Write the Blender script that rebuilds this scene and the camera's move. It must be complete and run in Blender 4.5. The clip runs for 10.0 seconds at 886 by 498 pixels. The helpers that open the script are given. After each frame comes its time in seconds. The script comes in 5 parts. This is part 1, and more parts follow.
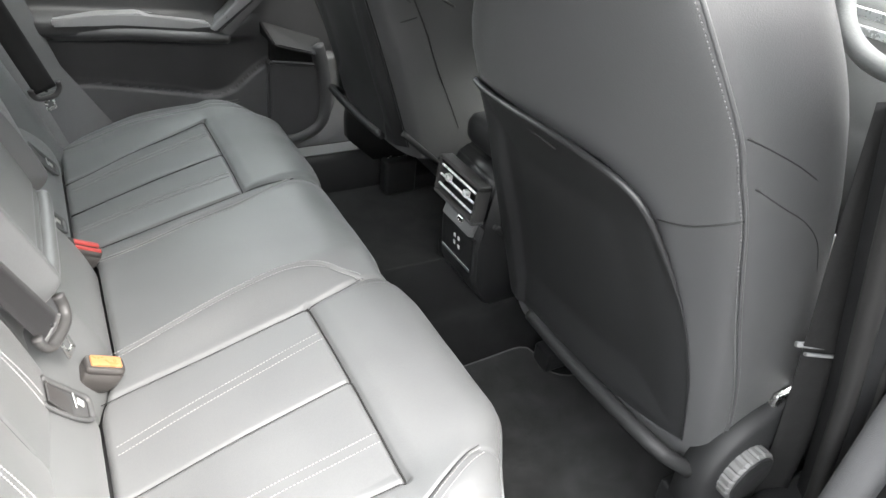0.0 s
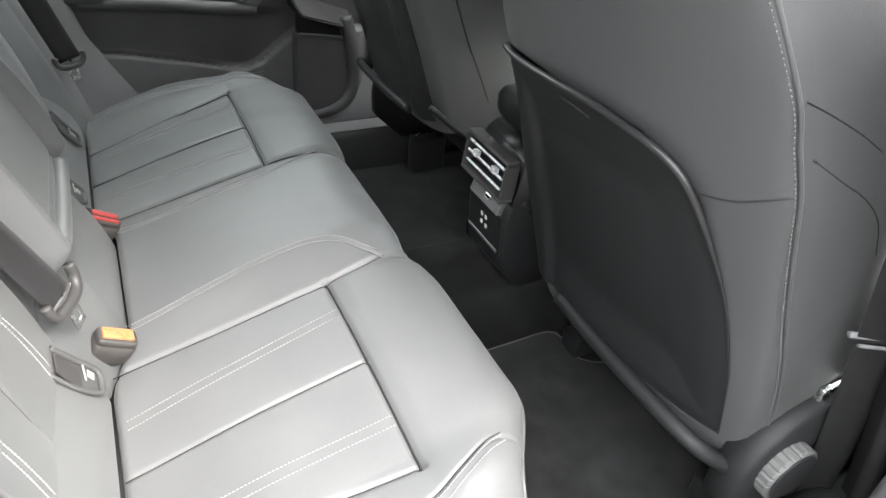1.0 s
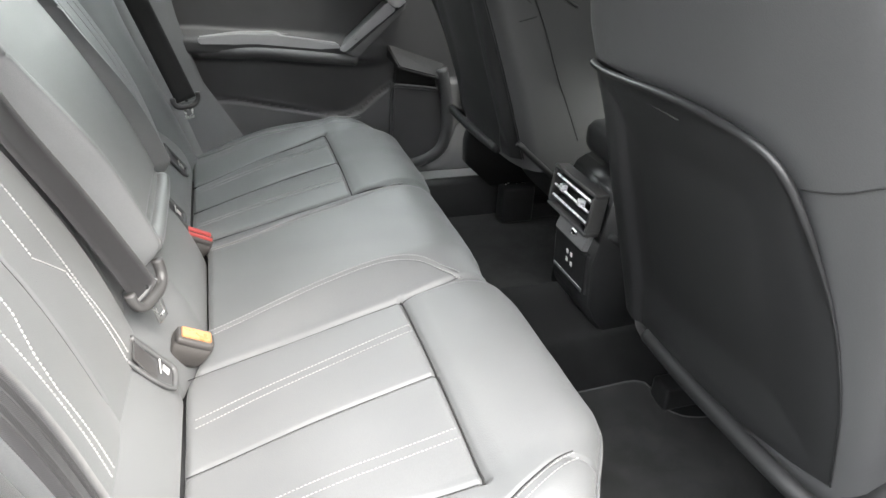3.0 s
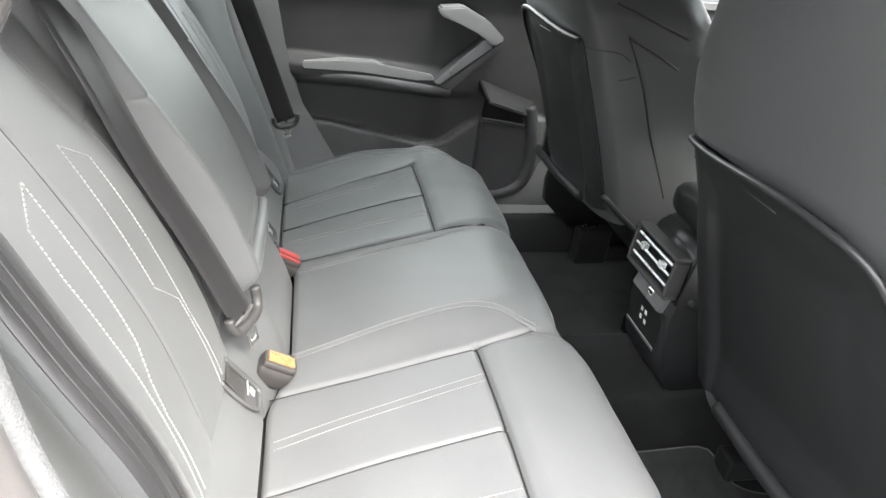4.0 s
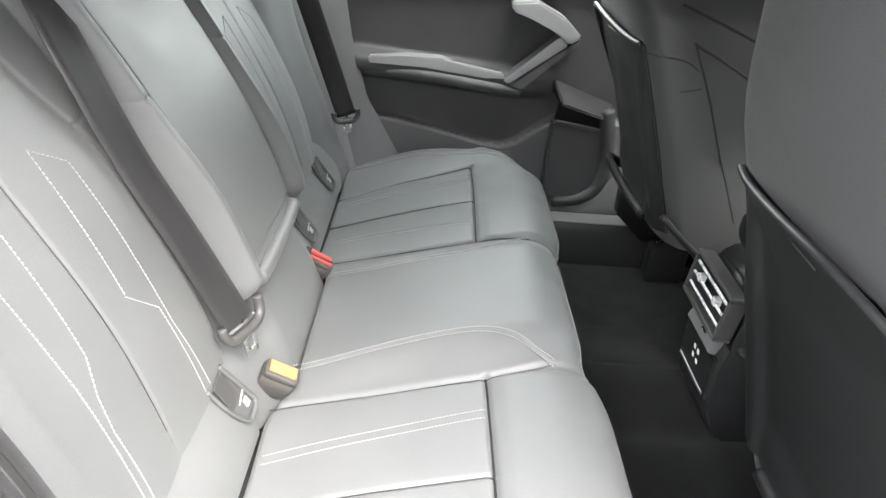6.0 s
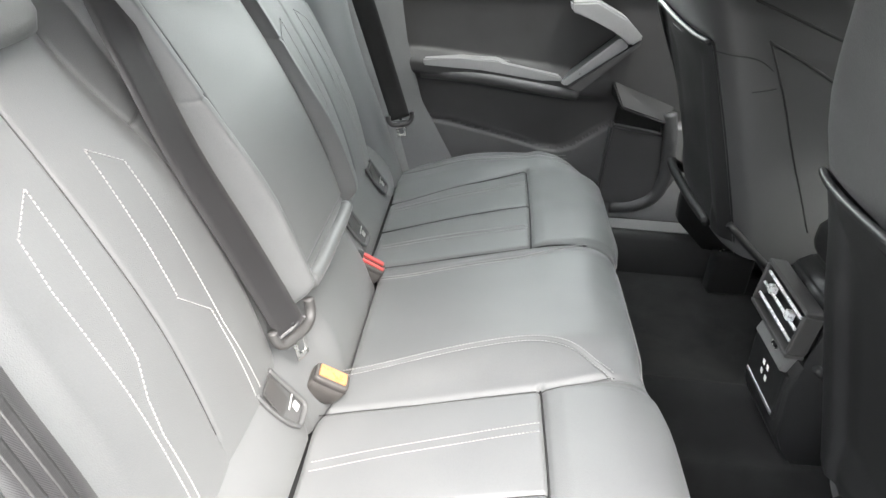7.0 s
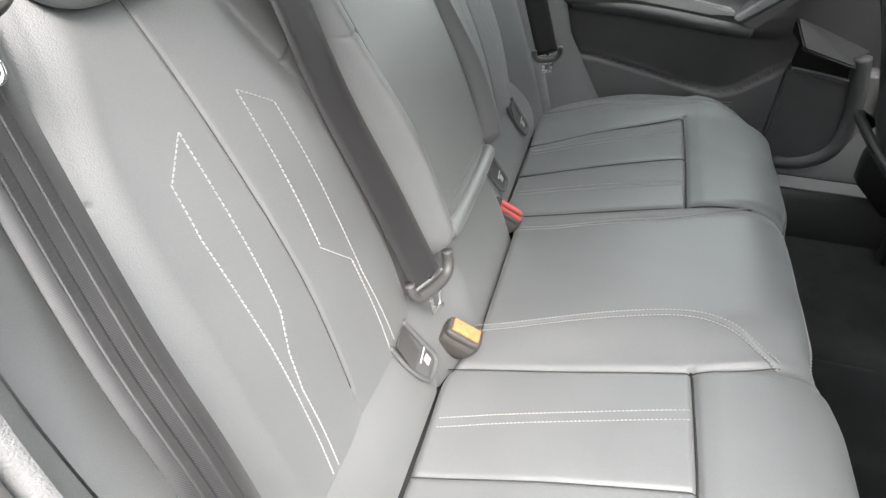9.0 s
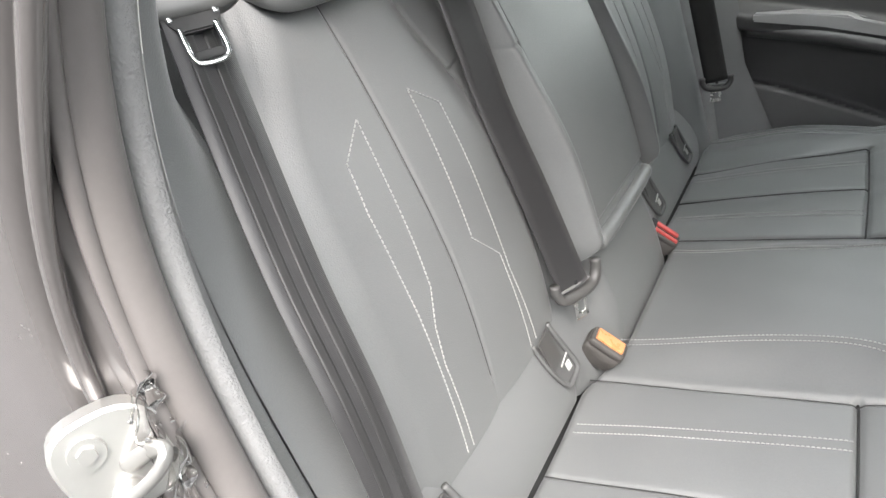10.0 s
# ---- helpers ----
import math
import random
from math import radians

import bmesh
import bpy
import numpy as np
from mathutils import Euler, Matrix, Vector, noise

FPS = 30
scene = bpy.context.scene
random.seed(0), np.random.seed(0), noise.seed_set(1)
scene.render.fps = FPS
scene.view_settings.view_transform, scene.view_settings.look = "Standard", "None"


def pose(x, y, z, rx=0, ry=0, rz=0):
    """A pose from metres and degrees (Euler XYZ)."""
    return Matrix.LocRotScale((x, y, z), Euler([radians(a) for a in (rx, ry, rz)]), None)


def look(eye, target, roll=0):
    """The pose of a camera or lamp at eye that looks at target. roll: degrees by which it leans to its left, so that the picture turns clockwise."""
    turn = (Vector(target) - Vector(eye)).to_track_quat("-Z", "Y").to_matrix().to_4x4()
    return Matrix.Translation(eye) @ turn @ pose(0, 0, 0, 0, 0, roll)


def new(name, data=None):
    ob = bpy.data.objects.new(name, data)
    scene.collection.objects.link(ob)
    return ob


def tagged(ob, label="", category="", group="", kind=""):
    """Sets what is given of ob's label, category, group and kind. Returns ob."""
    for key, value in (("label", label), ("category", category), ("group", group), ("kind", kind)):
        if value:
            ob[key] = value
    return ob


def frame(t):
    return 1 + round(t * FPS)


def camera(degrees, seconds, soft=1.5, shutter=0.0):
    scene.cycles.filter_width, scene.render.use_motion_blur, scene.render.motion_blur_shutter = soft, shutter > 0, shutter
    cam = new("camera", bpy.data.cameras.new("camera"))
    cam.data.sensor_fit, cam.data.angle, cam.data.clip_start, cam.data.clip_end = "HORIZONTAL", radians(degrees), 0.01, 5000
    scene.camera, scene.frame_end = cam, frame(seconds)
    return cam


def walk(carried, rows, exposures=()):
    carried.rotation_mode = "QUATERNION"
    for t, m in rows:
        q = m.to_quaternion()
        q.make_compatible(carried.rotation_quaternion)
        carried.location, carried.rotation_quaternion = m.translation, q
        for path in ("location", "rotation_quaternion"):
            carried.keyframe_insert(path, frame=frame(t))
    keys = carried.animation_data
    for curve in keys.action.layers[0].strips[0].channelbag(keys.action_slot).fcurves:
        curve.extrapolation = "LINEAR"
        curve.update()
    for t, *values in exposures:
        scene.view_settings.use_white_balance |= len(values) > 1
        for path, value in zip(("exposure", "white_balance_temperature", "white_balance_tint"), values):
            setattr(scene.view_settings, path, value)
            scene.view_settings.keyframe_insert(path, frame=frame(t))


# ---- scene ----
EXPOSURE = 2.5
cam = camera(67.5, 10.0)
PATH = [
    (0, (0.141, -1.001, 1.042), (1.022, 0.413, -0.065), 6.3),
    (0.5, (0.176, -0.974, 1.003), (0.972, 0.463, -0.138), 4.7),
    (1, (0.17, -0.976, 1.004), (0.959, 0.456, -0.149), 5.7),
    (1.5, (0.183, -0.968, 0.986), (0.956, 0.437, -0.21), 4.3),
    (2, (0.211, -0.951, 0.949), (0.953, 0.435, -0.287), 4.1),
    (2.5, (0.208, -0.952, 0.931), (0.783, 0.601, -0.19), 4.4),
    (2.7, (0.204, -0.976, 0.91), (0.773, 0.631, -0.136), 2.8),
    (3.8, (0.133, -1.038, 0.957), (0.615, 0.687, 0.068), 6.8),
    (4, (0.15, -1.002, 0.979), (0.537, 0.715, 0.029), 5.9),
    (4.5, (0.203, -0.96, 1.008), (0.341, 0.784, 0.039), 3.7),
    (5, (0.261, -0.931, 1.009), (0.43, 0.813, 0.044), 3.1),
    (5.5, (0.278, -0.937, 0.998), (0.37, 0.815, 0.038), 5.3),
    (5.7, (0.286, -0.936, 0.999), (0.365, 0.791, -0.006), 5.4),
    (6.8, (0.309, -0.909, 0.99), (0.288, 0.813, -0.027), 2.7),
    (7, (0.291, -0.906, 0.983), (0.199, 0.82, -0.023), 3.2),
    (7.5, (0.26, -0.967, 0.963), (-0.012, 0.734, -0.054), 1.1),
    (8, (0.246, -0.955, 0.957), (-0.016, 0.69, -0.151), 2.5),
    (8.5, (0.223, -0.867, 0.979), (-0.182, 0.692, -0.206), 0.1),
    (9, (0.243, -0.841, 0.977), (-0.168, 0.71, -0.217), 1.0),
    (9.5, (0.251, -0.877, 0.969), (-0.265, 0.657, -0.207), 0.7),
    (9.7, (0.246, -0.88, 0.972), (-0.478, 0.61, -0.15), -2.9),
    (10, (0.277, -0.896, 0.952), (-0.598, 0.549, -0.117), -4.5),
]
walk(cam, [(t, look(eye, target, roll)) for t, eye, target, roll in PATH], [(0.0, EXPOSURE + 0.22), (1.0, EXPOSURE + 0.15), (2.5, EXPOSURE + 0.2), (4.0, EXPOSURE + 0.3), (5.0, EXPOSURE + 0.42), (7.0, EXPOSURE + 0.5), (8.0, EXPOSURE + 0.16), (8.5, EXPOSURE + 0.12), (9.0, EXPOSURE + 0.12), (10.0, EXPOSURE - 0.16)])

# ---- light: bright overcast sky all round, soft sun high on the open-door side ----
world = bpy.data.worlds.new("sky")
scene.world = world
world.use_nodes = True
wn, wl = world.node_tree.nodes, world.node_tree.links
sky = wn.new("ShaderNodeTexSky")
sky.sky_type, sky.sun_disc = "NISHITA", False
sky.sun_elevation, sky.sun_rotation = radians(53), radians(150)
sky.air_density, sky.dust_density = 1.5, 5.0
haze = wn.new("ShaderNodeMix")
haze.data_type = "RGBA"
haze.inputs[0].default_value = 0.75
haze.inputs[7].default_value = (11.0, 11.0, 11.0, 1)
wl.new(sky.outputs[0], haze.inputs[6])
wl.new(haze.outputs[2], wn["Background"].inputs[0])
wn["Background"].inputs[1].default_value = 0.17

sun = new("sun", bpy.data.lights.new("sun", "SUN"))
sun.data.energy, sun.data.angle, sun.data.color = 2.1, radians(40), (1.0, 0.957, 0.935)
sun.matrix_world = look((2.2, -3.5, 5.9), (0.2, 0.0, 0.3))


# ---- materials ----
def material(name, base, rough=0.5, metal=0.0, var=0.12, scale=6.0, bump=0.0, bump_scale=400.0, coat=0.0,
             kind="noise", spec=0.5, sheen=0.0, rough_var=0.08):
    """A surface with slow stains, fine grain and relief. Scales are per metre."""
    m = bpy.data.materials.new(name)
    m.use_nodes = True
    n, l = m.node_tree.nodes, m.node_tree.links
    b = n["Principled BSDF"]
    b.inputs["Metallic"].default_value = metal
    b.inputs["Specular IOR Level"].default_value = spec
    b.inputs["Coat Weight"].default_value = coat
    b.inputs["Sheen Weight"].default_value = sheen
    b.inputs["Sheen Roughness"].default_value = 0.4
    tc = n.new("ShaderNodeTexCoord")
    slow = n.new("ShaderNodeTexNoise")
    slow.inputs["Scale"].default_value, slow.inputs["Detail"].default_value = scale, 3
    fine = n.new("ShaderNodeTexNoise")
    fine.inputs["Scale"].default_value, fine.inputs["Detail"].default_value = bump_scale * 0.4, 4
    for t in (slow, fine):
        l.new(tc.outputs["Object"], t.inputs["Vector"])
    add = n.new("ShaderNodeMath")
    add.operation = "MULTIPLY_ADD"
    add.inputs[1].default_value = 0.6
    l.new(slow.outputs["Fac"], add.inputs[0])
    half = n.new("ShaderNodeMath")
    half.operation = "MULTIPLY"
    half.inputs[1].default_value = 0.4
    l.new(fine.outputs["Fac"], half.inputs[0])
    l.new(half.outputs[0], add.inputs[2])
    ramp = n.new("ShaderNodeValToRGB")
    e = ramp.color_ramp.elements
    e[0].position, e[1].position = 0.3, 0.7
    e[0].color = (*[c * (1 - var) for c in base], 1)
    e[1].color = (*[c * (1 + var) for c in base], 1)
    l.new(add.outputs[0], ramp.inputs[0])
    l.new(ramp.outputs[0], b.inputs["Base Color"])
    rr = n.new("ShaderNodeMapRange")
    rr.inputs[1].default_value, rr.inputs[2].default_value = 0.3, 0.7
    rr.inputs[3].default_value, rr.inputs[4].default_value = max(0.02, rough - rough_var), min(1, rough + rough_var)
    l.new(add.outputs[0], rr.inputs[0])
    l.new(rr.outputs[0], b.inputs["Roughness"])
    if bump:
        if kind == "leather":
            tex = n.new("ShaderNodeTexVoronoi")
            tex.feature = "SMOOTH_F1"
            tex.inputs["Scale"].default_value = bump_scale
            out = tex.outputs["Distance"]
        elif kind == "rib":
            tex = n.new("ShaderNodeTexWave")
            tex.wave_type, tex.bands_direction = "BANDS", "Z"
            tex.inputs["Scale"].default_value = bump_scale
            out = tex.outputs["Fac"]
        elif kind == "weave":
            tex = n.new("ShaderNodeTexWave")
            tex.wave_type, tex.bands_direction = "BANDS", "DIAGONAL"
            tex.inputs["Scale"].default_value = bump_scale
            tex.inputs["Distortion"].default_value = 0.3
            out = tex.outputs["Fac"]
        else:
            tex = n.new("ShaderNodeTexNoise")
            tex.inputs["Scale"].default_value, tex.inputs["Detail"].default_value = bump_scale, 5
            out = tex.outputs["Fac"]
        l.new(tc.outputs["Object"], tex.inputs["Vector"])
        bp = n.new("ShaderNodeBump")
        bp.inputs["Strength"].default_value, bp.inputs["Distance"].default_value = bump, 0.001
        l.new(out, bp.inputs["Height"])
        l.new(bp.outputs[0], b.inputs["Normal"])
    return m


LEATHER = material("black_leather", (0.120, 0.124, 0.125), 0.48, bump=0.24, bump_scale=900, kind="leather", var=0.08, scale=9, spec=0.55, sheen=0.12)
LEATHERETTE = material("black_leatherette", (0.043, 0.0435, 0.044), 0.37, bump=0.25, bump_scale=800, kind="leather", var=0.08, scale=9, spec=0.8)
# The bench's black leather again, base colour darkened for the shaded front seats.
SHADED_LEATHER = material("shaded_front_leather", (0.070, 0.071, 0.072), 0.38, bump=0.22, bump_scale=800, kind="leather", var=0.07, scale=9, spec=0.6, sheen=0.08)
THREAD = material("pale_thread", (0.29, 0.29, 0.285), 0.7, var=0.15, scale=60)
PLASTIC = material("black_plastic", (0.018, 0.0184, 0.0188), 0.5, bump=0.3, bump_scale=1500, var=0.15, scale=12, spec=0.3)
PANEL = material("seat_back_plastic", (0.022, 0.0225, 0.023), 0.36, bump=0.15, bump_scale=1800, var=0.15, scale=5)
DOOR = material("upper_door_lining", (0.060, 0.060, 0.062), 0.5, bump=0.4, bump_scale=1200, var=0.15, scale=10)
SOFT = material("soft_door_plastic", (0.105, 0.106, 0.108), 0.55, bump=0.4, bump_scale=1200, var=0.15, scale=10)
TRIM = material("grey_pillar_trim", (0.165, 0.166, 0.167), 0.6, bump=1.0, bump_scale=520, var=0.14, scale=14)
FELT = material("grey_felt", (0.045, 0.045, 0.045), 0.95, bump=1.0, bump_scale=900, var=0.35, scale=60, spec=0.1)
CARPET = material("black_carpet", (0.012, 0.0122, 0.0125), 0.95, bump=1.0, bump_scale=1600, var=0.4, scale=14, spec=0.1, sheen=0.06)
WEBBING = material("belt_webbing", (0.026, 0.0255, 0.0265), 0.42, bump=0.14, bump_scale=420, kind="weave", var=0.10, scale=40, sheen=0.14)
RIB = material("ribbed_webbing", (0.019, 0.0187, 0.019), 0.5, bump=0.18, bump_scale=300, kind="rib", var=0.10, scale=40, sheen=0.05)
MAT = material("black_velour", (0.021, 0.0214, 0.0214), 0.9, bump=1.0, bump_scale=1300, var=0.6, scale=16, spec=0.1, sheen=0.10)
SLIDER = material("grey_slider_plastic", (0.10, 0.10, 0.098), 0.4, var=0.06, scale=30)
HOUSING = material("worn_buckle_plastic", (0.055, 0.051, 0.048), 0.45, bump=0.3, bump_scale=1400, var=0.12, scale=30)
ANCHOR = material("grey_anchor_plastic", (0.085, 0.086, 0.086), 0.5, bump=0.3, bump_scale=1500, var=0.1, scale=30)
GRIP = material("grey_grip_plastic", (0.11, 0.11, 0.108), 0.45, var=0.08, scale=30)
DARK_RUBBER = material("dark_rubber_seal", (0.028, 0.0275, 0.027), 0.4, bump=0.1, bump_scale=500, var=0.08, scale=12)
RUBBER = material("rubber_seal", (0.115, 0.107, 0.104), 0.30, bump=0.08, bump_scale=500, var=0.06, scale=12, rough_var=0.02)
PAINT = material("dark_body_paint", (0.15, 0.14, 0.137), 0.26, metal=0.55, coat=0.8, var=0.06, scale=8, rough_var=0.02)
SILVER = material("satin_silver", (0.50, 0.51, 0.52), 0.34, metal=0.85, var=0.05, scale=20)
SATIN = material("satin_door_trim", (0.42, 0.425, 0.43), 0.42, metal=0.4, var=0.05, scale=20)
BRIGHT = material("bright_vent_trim", (0.80, 0.81, 0.82), 0.28, metal=0.35, var=0.04, scale=40)
BLACK_BELT = material("black_webbing", (0.010, 0.010, 0.010), 0.65, bump=0.4, bump_scale=600, var=0.12, scale=30)
PLATE = material("grey_scuff_plate", (0.22, 0.22, 0.22), 0.45, metal=0.3, var=0.06, scale=30)
STEEL = material("bright_steel", (0.72, 0.72, 0.70), 0.24, metal=1.0, var=0.03, scale=40)
ZINC = material("zinc_plated_steel", (0.43, 0.425, 0.41), 0.34, metal=0.8, var=0.03, scale=20, rough_var=0.02)
CHROME = material("chrome", (0.82, 0.83, 0.84), 0.10, metal=1.0, var=0.03, scale=30, rough_var=0.03)
# Sewn seams near black: the shade of their creases is in the colour.
SEAM_SHADE = material("dark_seam_shade", (0.022, 0.022, 0.022), 0.5, var=0.1, scale=30)
GREY_THREAD = material("grey_thread", (0.085, 0.085, 0.085), 0.7, var=0.15, scale=60)
COVER = material("satin_dark_plastic", (0.062, 0.061, 0.060), 0.45, bump=0.2, bump_scale=1400, var=0.1, scale=25)
# Stands in for the shade inside the cushion creases.
CREASE_SHADE = material("crease_shade", (0.012, 0.012, 0.012), 0.7, var=0.1)
RED = material("red_buckle_plastic", (0.42, 0.055, 0.05), 0.4, var=0.06, scale=40)
ORANGE = material("orange_buckle_plastic", (0.47, 0.205, 0.085), 0.32, var=0.05, scale=40)
LINER = material("pale_headliner", (0.62, 0.62, 0.61), 0.9, bump=0.4, bump_scale=900, var=0.05)
ASPHALT = material("asphalt", (0.06, 0.06, 0.06), 0.9, bump=0.8, bump_scale=120, var=0.25, scale=2)
BLOCKER = material("blocker_grey", (0.16, 0.158, 0.155), 0.9, bump=0.3, bump_scale=60, var=0.12, scale=0.6)
# Near-black that paints the shade inside slots, holes and the vent.
SLOT_SHADE = material("slot_shade", (0.006, 0.006, 0.006), 0.8, var=0.1)
PRINT = material("grey_print", (0.42, 0.42, 0.41), 0.55, var=0.03)
WHITE = material("white_print", (0.75, 0.75, 0.74), 0.5, var=0.03)


def glass_material(name, tint):
    m = bpy.data.materials.new(name)
    m.use_nodes = True
    n, l = m.node_tree.nodes, m.node_tree.links
    n.remove(n["Principled BSDF"])
    tr, gl, mix, fr = (n.new("ShaderNode" + k) for k in ("BsdfTransparent", "BsdfGlossy", "MixShader", "Fresnel"))
    tr.inputs[0].default_value = (*tint, 1)
    gl.inputs["Roughness"].default_value = 0.02
    l.new(fr.outputs[0], mix.inputs[0])
    l.new(tr.outputs[0], mix.inputs[1])
    l.new(gl.outputs[0], mix.inputs[2])
    l.new(mix.outputs[0], n["Material Output"].inputs[0])
    return m


GLASS = glass_material("green_tinted_glass", (0.90, 0.95, 0.92))
FILM = glass_material("clear_film", (0.86, 0.85, 0.84))
# The rear pane's dark tint is added to cut light from behind.
DIM_GLASS = glass_material("dimming_rear_glass", (0.22, 0.25, 0.24))


# ---- mesh tools ----
def mesh_ob(name, verts, faces, mat, parent=None, label="", smooth=True):
    me = bpy.data.meshes.new(name)
    me.from_pydata([tuple(map(float, v)) for v in verts], [], [tuple(map(int, f)) for f in faces])
    me.validate()
    if smooth:
        me.polygons.foreach_set("use_smooth", [True] * len(me.polygons))
    me.materials.append(mat)
    me.update()
    ob = new(name, me)
    if parent is not None:
        ob.parent = parent
    if label:
        ob["label"] = label
    return ob


def part(name, bm, mat, parent=None, label="", smooth=False):
    me = bpy.data.meshes.new(name)
    bmesh.ops.recalc_face_normals(bm, faces=bm.faces)
    bm.to_mesh(me)
    bm.free()
    if smooth:
        me.polygons.foreach_set("use_smooth", [True] * len(me.polygons))
    me.materials.append(mat)
    ob = new(name, me)
    if parent is not None:
        ob.parent = parent
    if label:
        ob["label"] = label
    return ob


def thing(name, label, category, group="", kind=""):
    return tagged(new(name), label, category, group, kind)


def box(size, bevel=0.003, m=None, segments=2):
    bm = bmesh.new()
    bmesh.ops.create_cube(bm, size=1, matrix=Matrix.Diagonal((*size, 1)))
    if bevel:
        bmesh.ops.bevel(bm, geom=bm.edges[:], offset=bevel, segments=segments, affect="EDGES", profile=0.5)
    if m is not None:
        bm.transform(m)
    return bm


def axes_pose(centre, a, b):
    """A pose at centre with x along a and y close to b."""
    a = Vector(a).normalized()
    c = a.cross(Vector(b)).normalized()
    b = c.cross(a)
    return Matrix(((a.x, b.x, c.x, centre[0]), (a.y, b.y, c.y, centre[1]), (a.z, b.z, c.z, centre[2]), (0, 0, 0, 1)))


def grid_faces(n, m, keep=None, flip=False):
    i, j = np.meshgrid(np.arange(n - 1), np.arange(m - 1), indexing="ij")
    f = np.stack([i * m + j, i * m + j + 1, (i + 1) * m + j + 1, (i + 1) * m + j], -1)
    if flip:
        f = f[..., ::-1]
    return f.reshape(-1, 4) if keep is None else f[keep]


def sheet(name, p, mat, parent, label="", keep=None, flip=False):
    """The grid of points p (n, m, 3) as one smooth sheet, or only the cells in keep."""
    n, m = p.shape[:2]
    f = grid_faces(n, m, keep, flip)
    used, inv = np.unique(f, return_inverse=True)
    return mesh_ob(name, p.reshape(-1, 3)[used], inv.reshape(-1, 4), mat, parent, label)


def loft(name, rings, mat, parent, label="", caps=True, smooth=True):
    """Closed rings of equal length, joined to a skin."""
    n, m = len(rings), len(rings[0])
    verts = [v for r in rings for v in r]
    faces = [(i * m + j, i * m + (j + 1) % m, (i + 1) * m + (j + 1) % m, (i + 1) * m + j) for i in range(n - 1) for j in range(m)]
    if caps:
        faces += [tuple(range(m))[::-1], tuple(range((n - 1) * m, n * m))]
    return mesh_ob(name, verts, faces, mat, parent, label, smooth)


def spline(points, count):
    """Evenly spaced points on a smooth curve through the given ones."""
    p = np.array(points, float)
    q = np.vstack([2 * p[0] - p[1], p, 2 * p[-1] - p[-2]])
    out = []
    for i in range(1, len(q) - 2):
        t = np.linspace(0, 1, 24, endpoint=False)[:, None]
        a, b, c, d = q[i - 1], q[i], q[i + 1], q[i + 2]
        out.append(0.5 * (2 * b + (c - a) * t + (2 * a - 5 * b + 4 * c - d) * t**2 + (3 * b - 3 * c + d - a) * t**3))
    out = np.vstack([*out, p[-1:]])
    s = np.r_[0, np.cumsum(np.linalg.norm(np.diff(out, axis=0), axis=1))]
    k = np.linspace(0, s[-1], count)
    return np.stack([np.interp(k, s, out[:, i]) for i in range(out.shape[1])], -1)


def tube(name, path, radius, mat, parent, label="", sides=10, flat=1.0):
    path = np.array(path, float)
    tang = np.gradient(path, axis=0)
    rings = []
    up = np.array((0.13, 0.31, 0.94))
    radii = np.broadcast_to(radius, (len(path),))
    for p, t, radius in zip(path, tang, radii):
        t = t / np.linalg.norm(t)
        a = np.cross(up, t)
        a /= np.linalg.norm(a)
        b = np.cross(t, a)
        up = b
        rings.append([tuple(p + radius * (np.cos(w) * a + flat * np.sin(w) * b)) for w in np.linspace(0, 2 * np.pi, sides, endpoint=False)])
    return loft(name, rings, mat, parent, label)


def ribbon(name, path, across, width, thick, mat, parent, label=""):
    """A flat strap along path; across: its width's direction at each point."""
    path, across = np.array(path, float), np.array(across, float)
    tang = np.gradient(path, axis=0)
    rings = []
    for p, t, a in zip(path, tang, across):
        t = t / np.linalg.norm(t)
        a = a - a @ t * t
        a /= np.linalg.norm(a)
        n = np.cross(t, a)
        w, h = width / 2, thick / 2
        prof = [(-w, 0), (-w * 0.985, h), (-w * 0.5, h), (w * 0.5, h), (w * 0.985, h), (w, 0), (w * 0.985, -h), (w * 0.5, -h), (-w * 0.5, -h), (-w * 0.985, -h)]
        rings.append([tuple(p + u * a + v * n) for u, v in prof])
    return loft(name, rings, mat, parent, label)


def stitches(name, paths, normal_of, parent, pitch=0.0060, length=0.0040, width=0.0008, label="row of pale contrast stitching", mat=None):
    """Short raised threads along each surface path, one mesh a row."""
    for path in paths:
        verts, faces = [], []
        path = np.array(path)
        s = np.r_[0, np.cumsum(np.linalg.norm(np.diff(path, axis=0), axis=1))]
        for k in np.arange(pitch * 0.5, s[-1], pitch):
            p = np.array([np.interp(k, s, path[:, i]) for i in range(3)])
            q = np.array([np.interp(min(k + 0.002, s[-1]), s, path[:, i]) for i in range(3)])
            t = q - p
            if np.linalg.norm(t) < 1e-6:
                continue
            t /= np.linalg.norm(t)
            n = np.array(normal_of, float)
            a = np.cross(n, t)
            a /= np.linalg.norm(a)
            n = np.cross(t, a)
            o = len(verts)
            l, w = length / 2, width / 2
            for u, h in ((-l, -0.0006), (-l * 0.55, 0.0009), (l * 0.55, 0.0009), (l, -0.0006)):
                for side in (-w, w):
                    verts.append(tuple(p + u * t + side * a + h * n))
            faces += [(o, o + 1, o + 3, o + 2), (o + 2, o + 3, o + 5, o + 4), (o + 4, o + 5, o + 7, o + 6),
                      (o, o + 2, o + 4, o + 6), (o + 1, o + 7, o + 5, o + 3)]
        mesh_ob(name, verts, faces, mat or THREAD, parent, label, smooth=False)


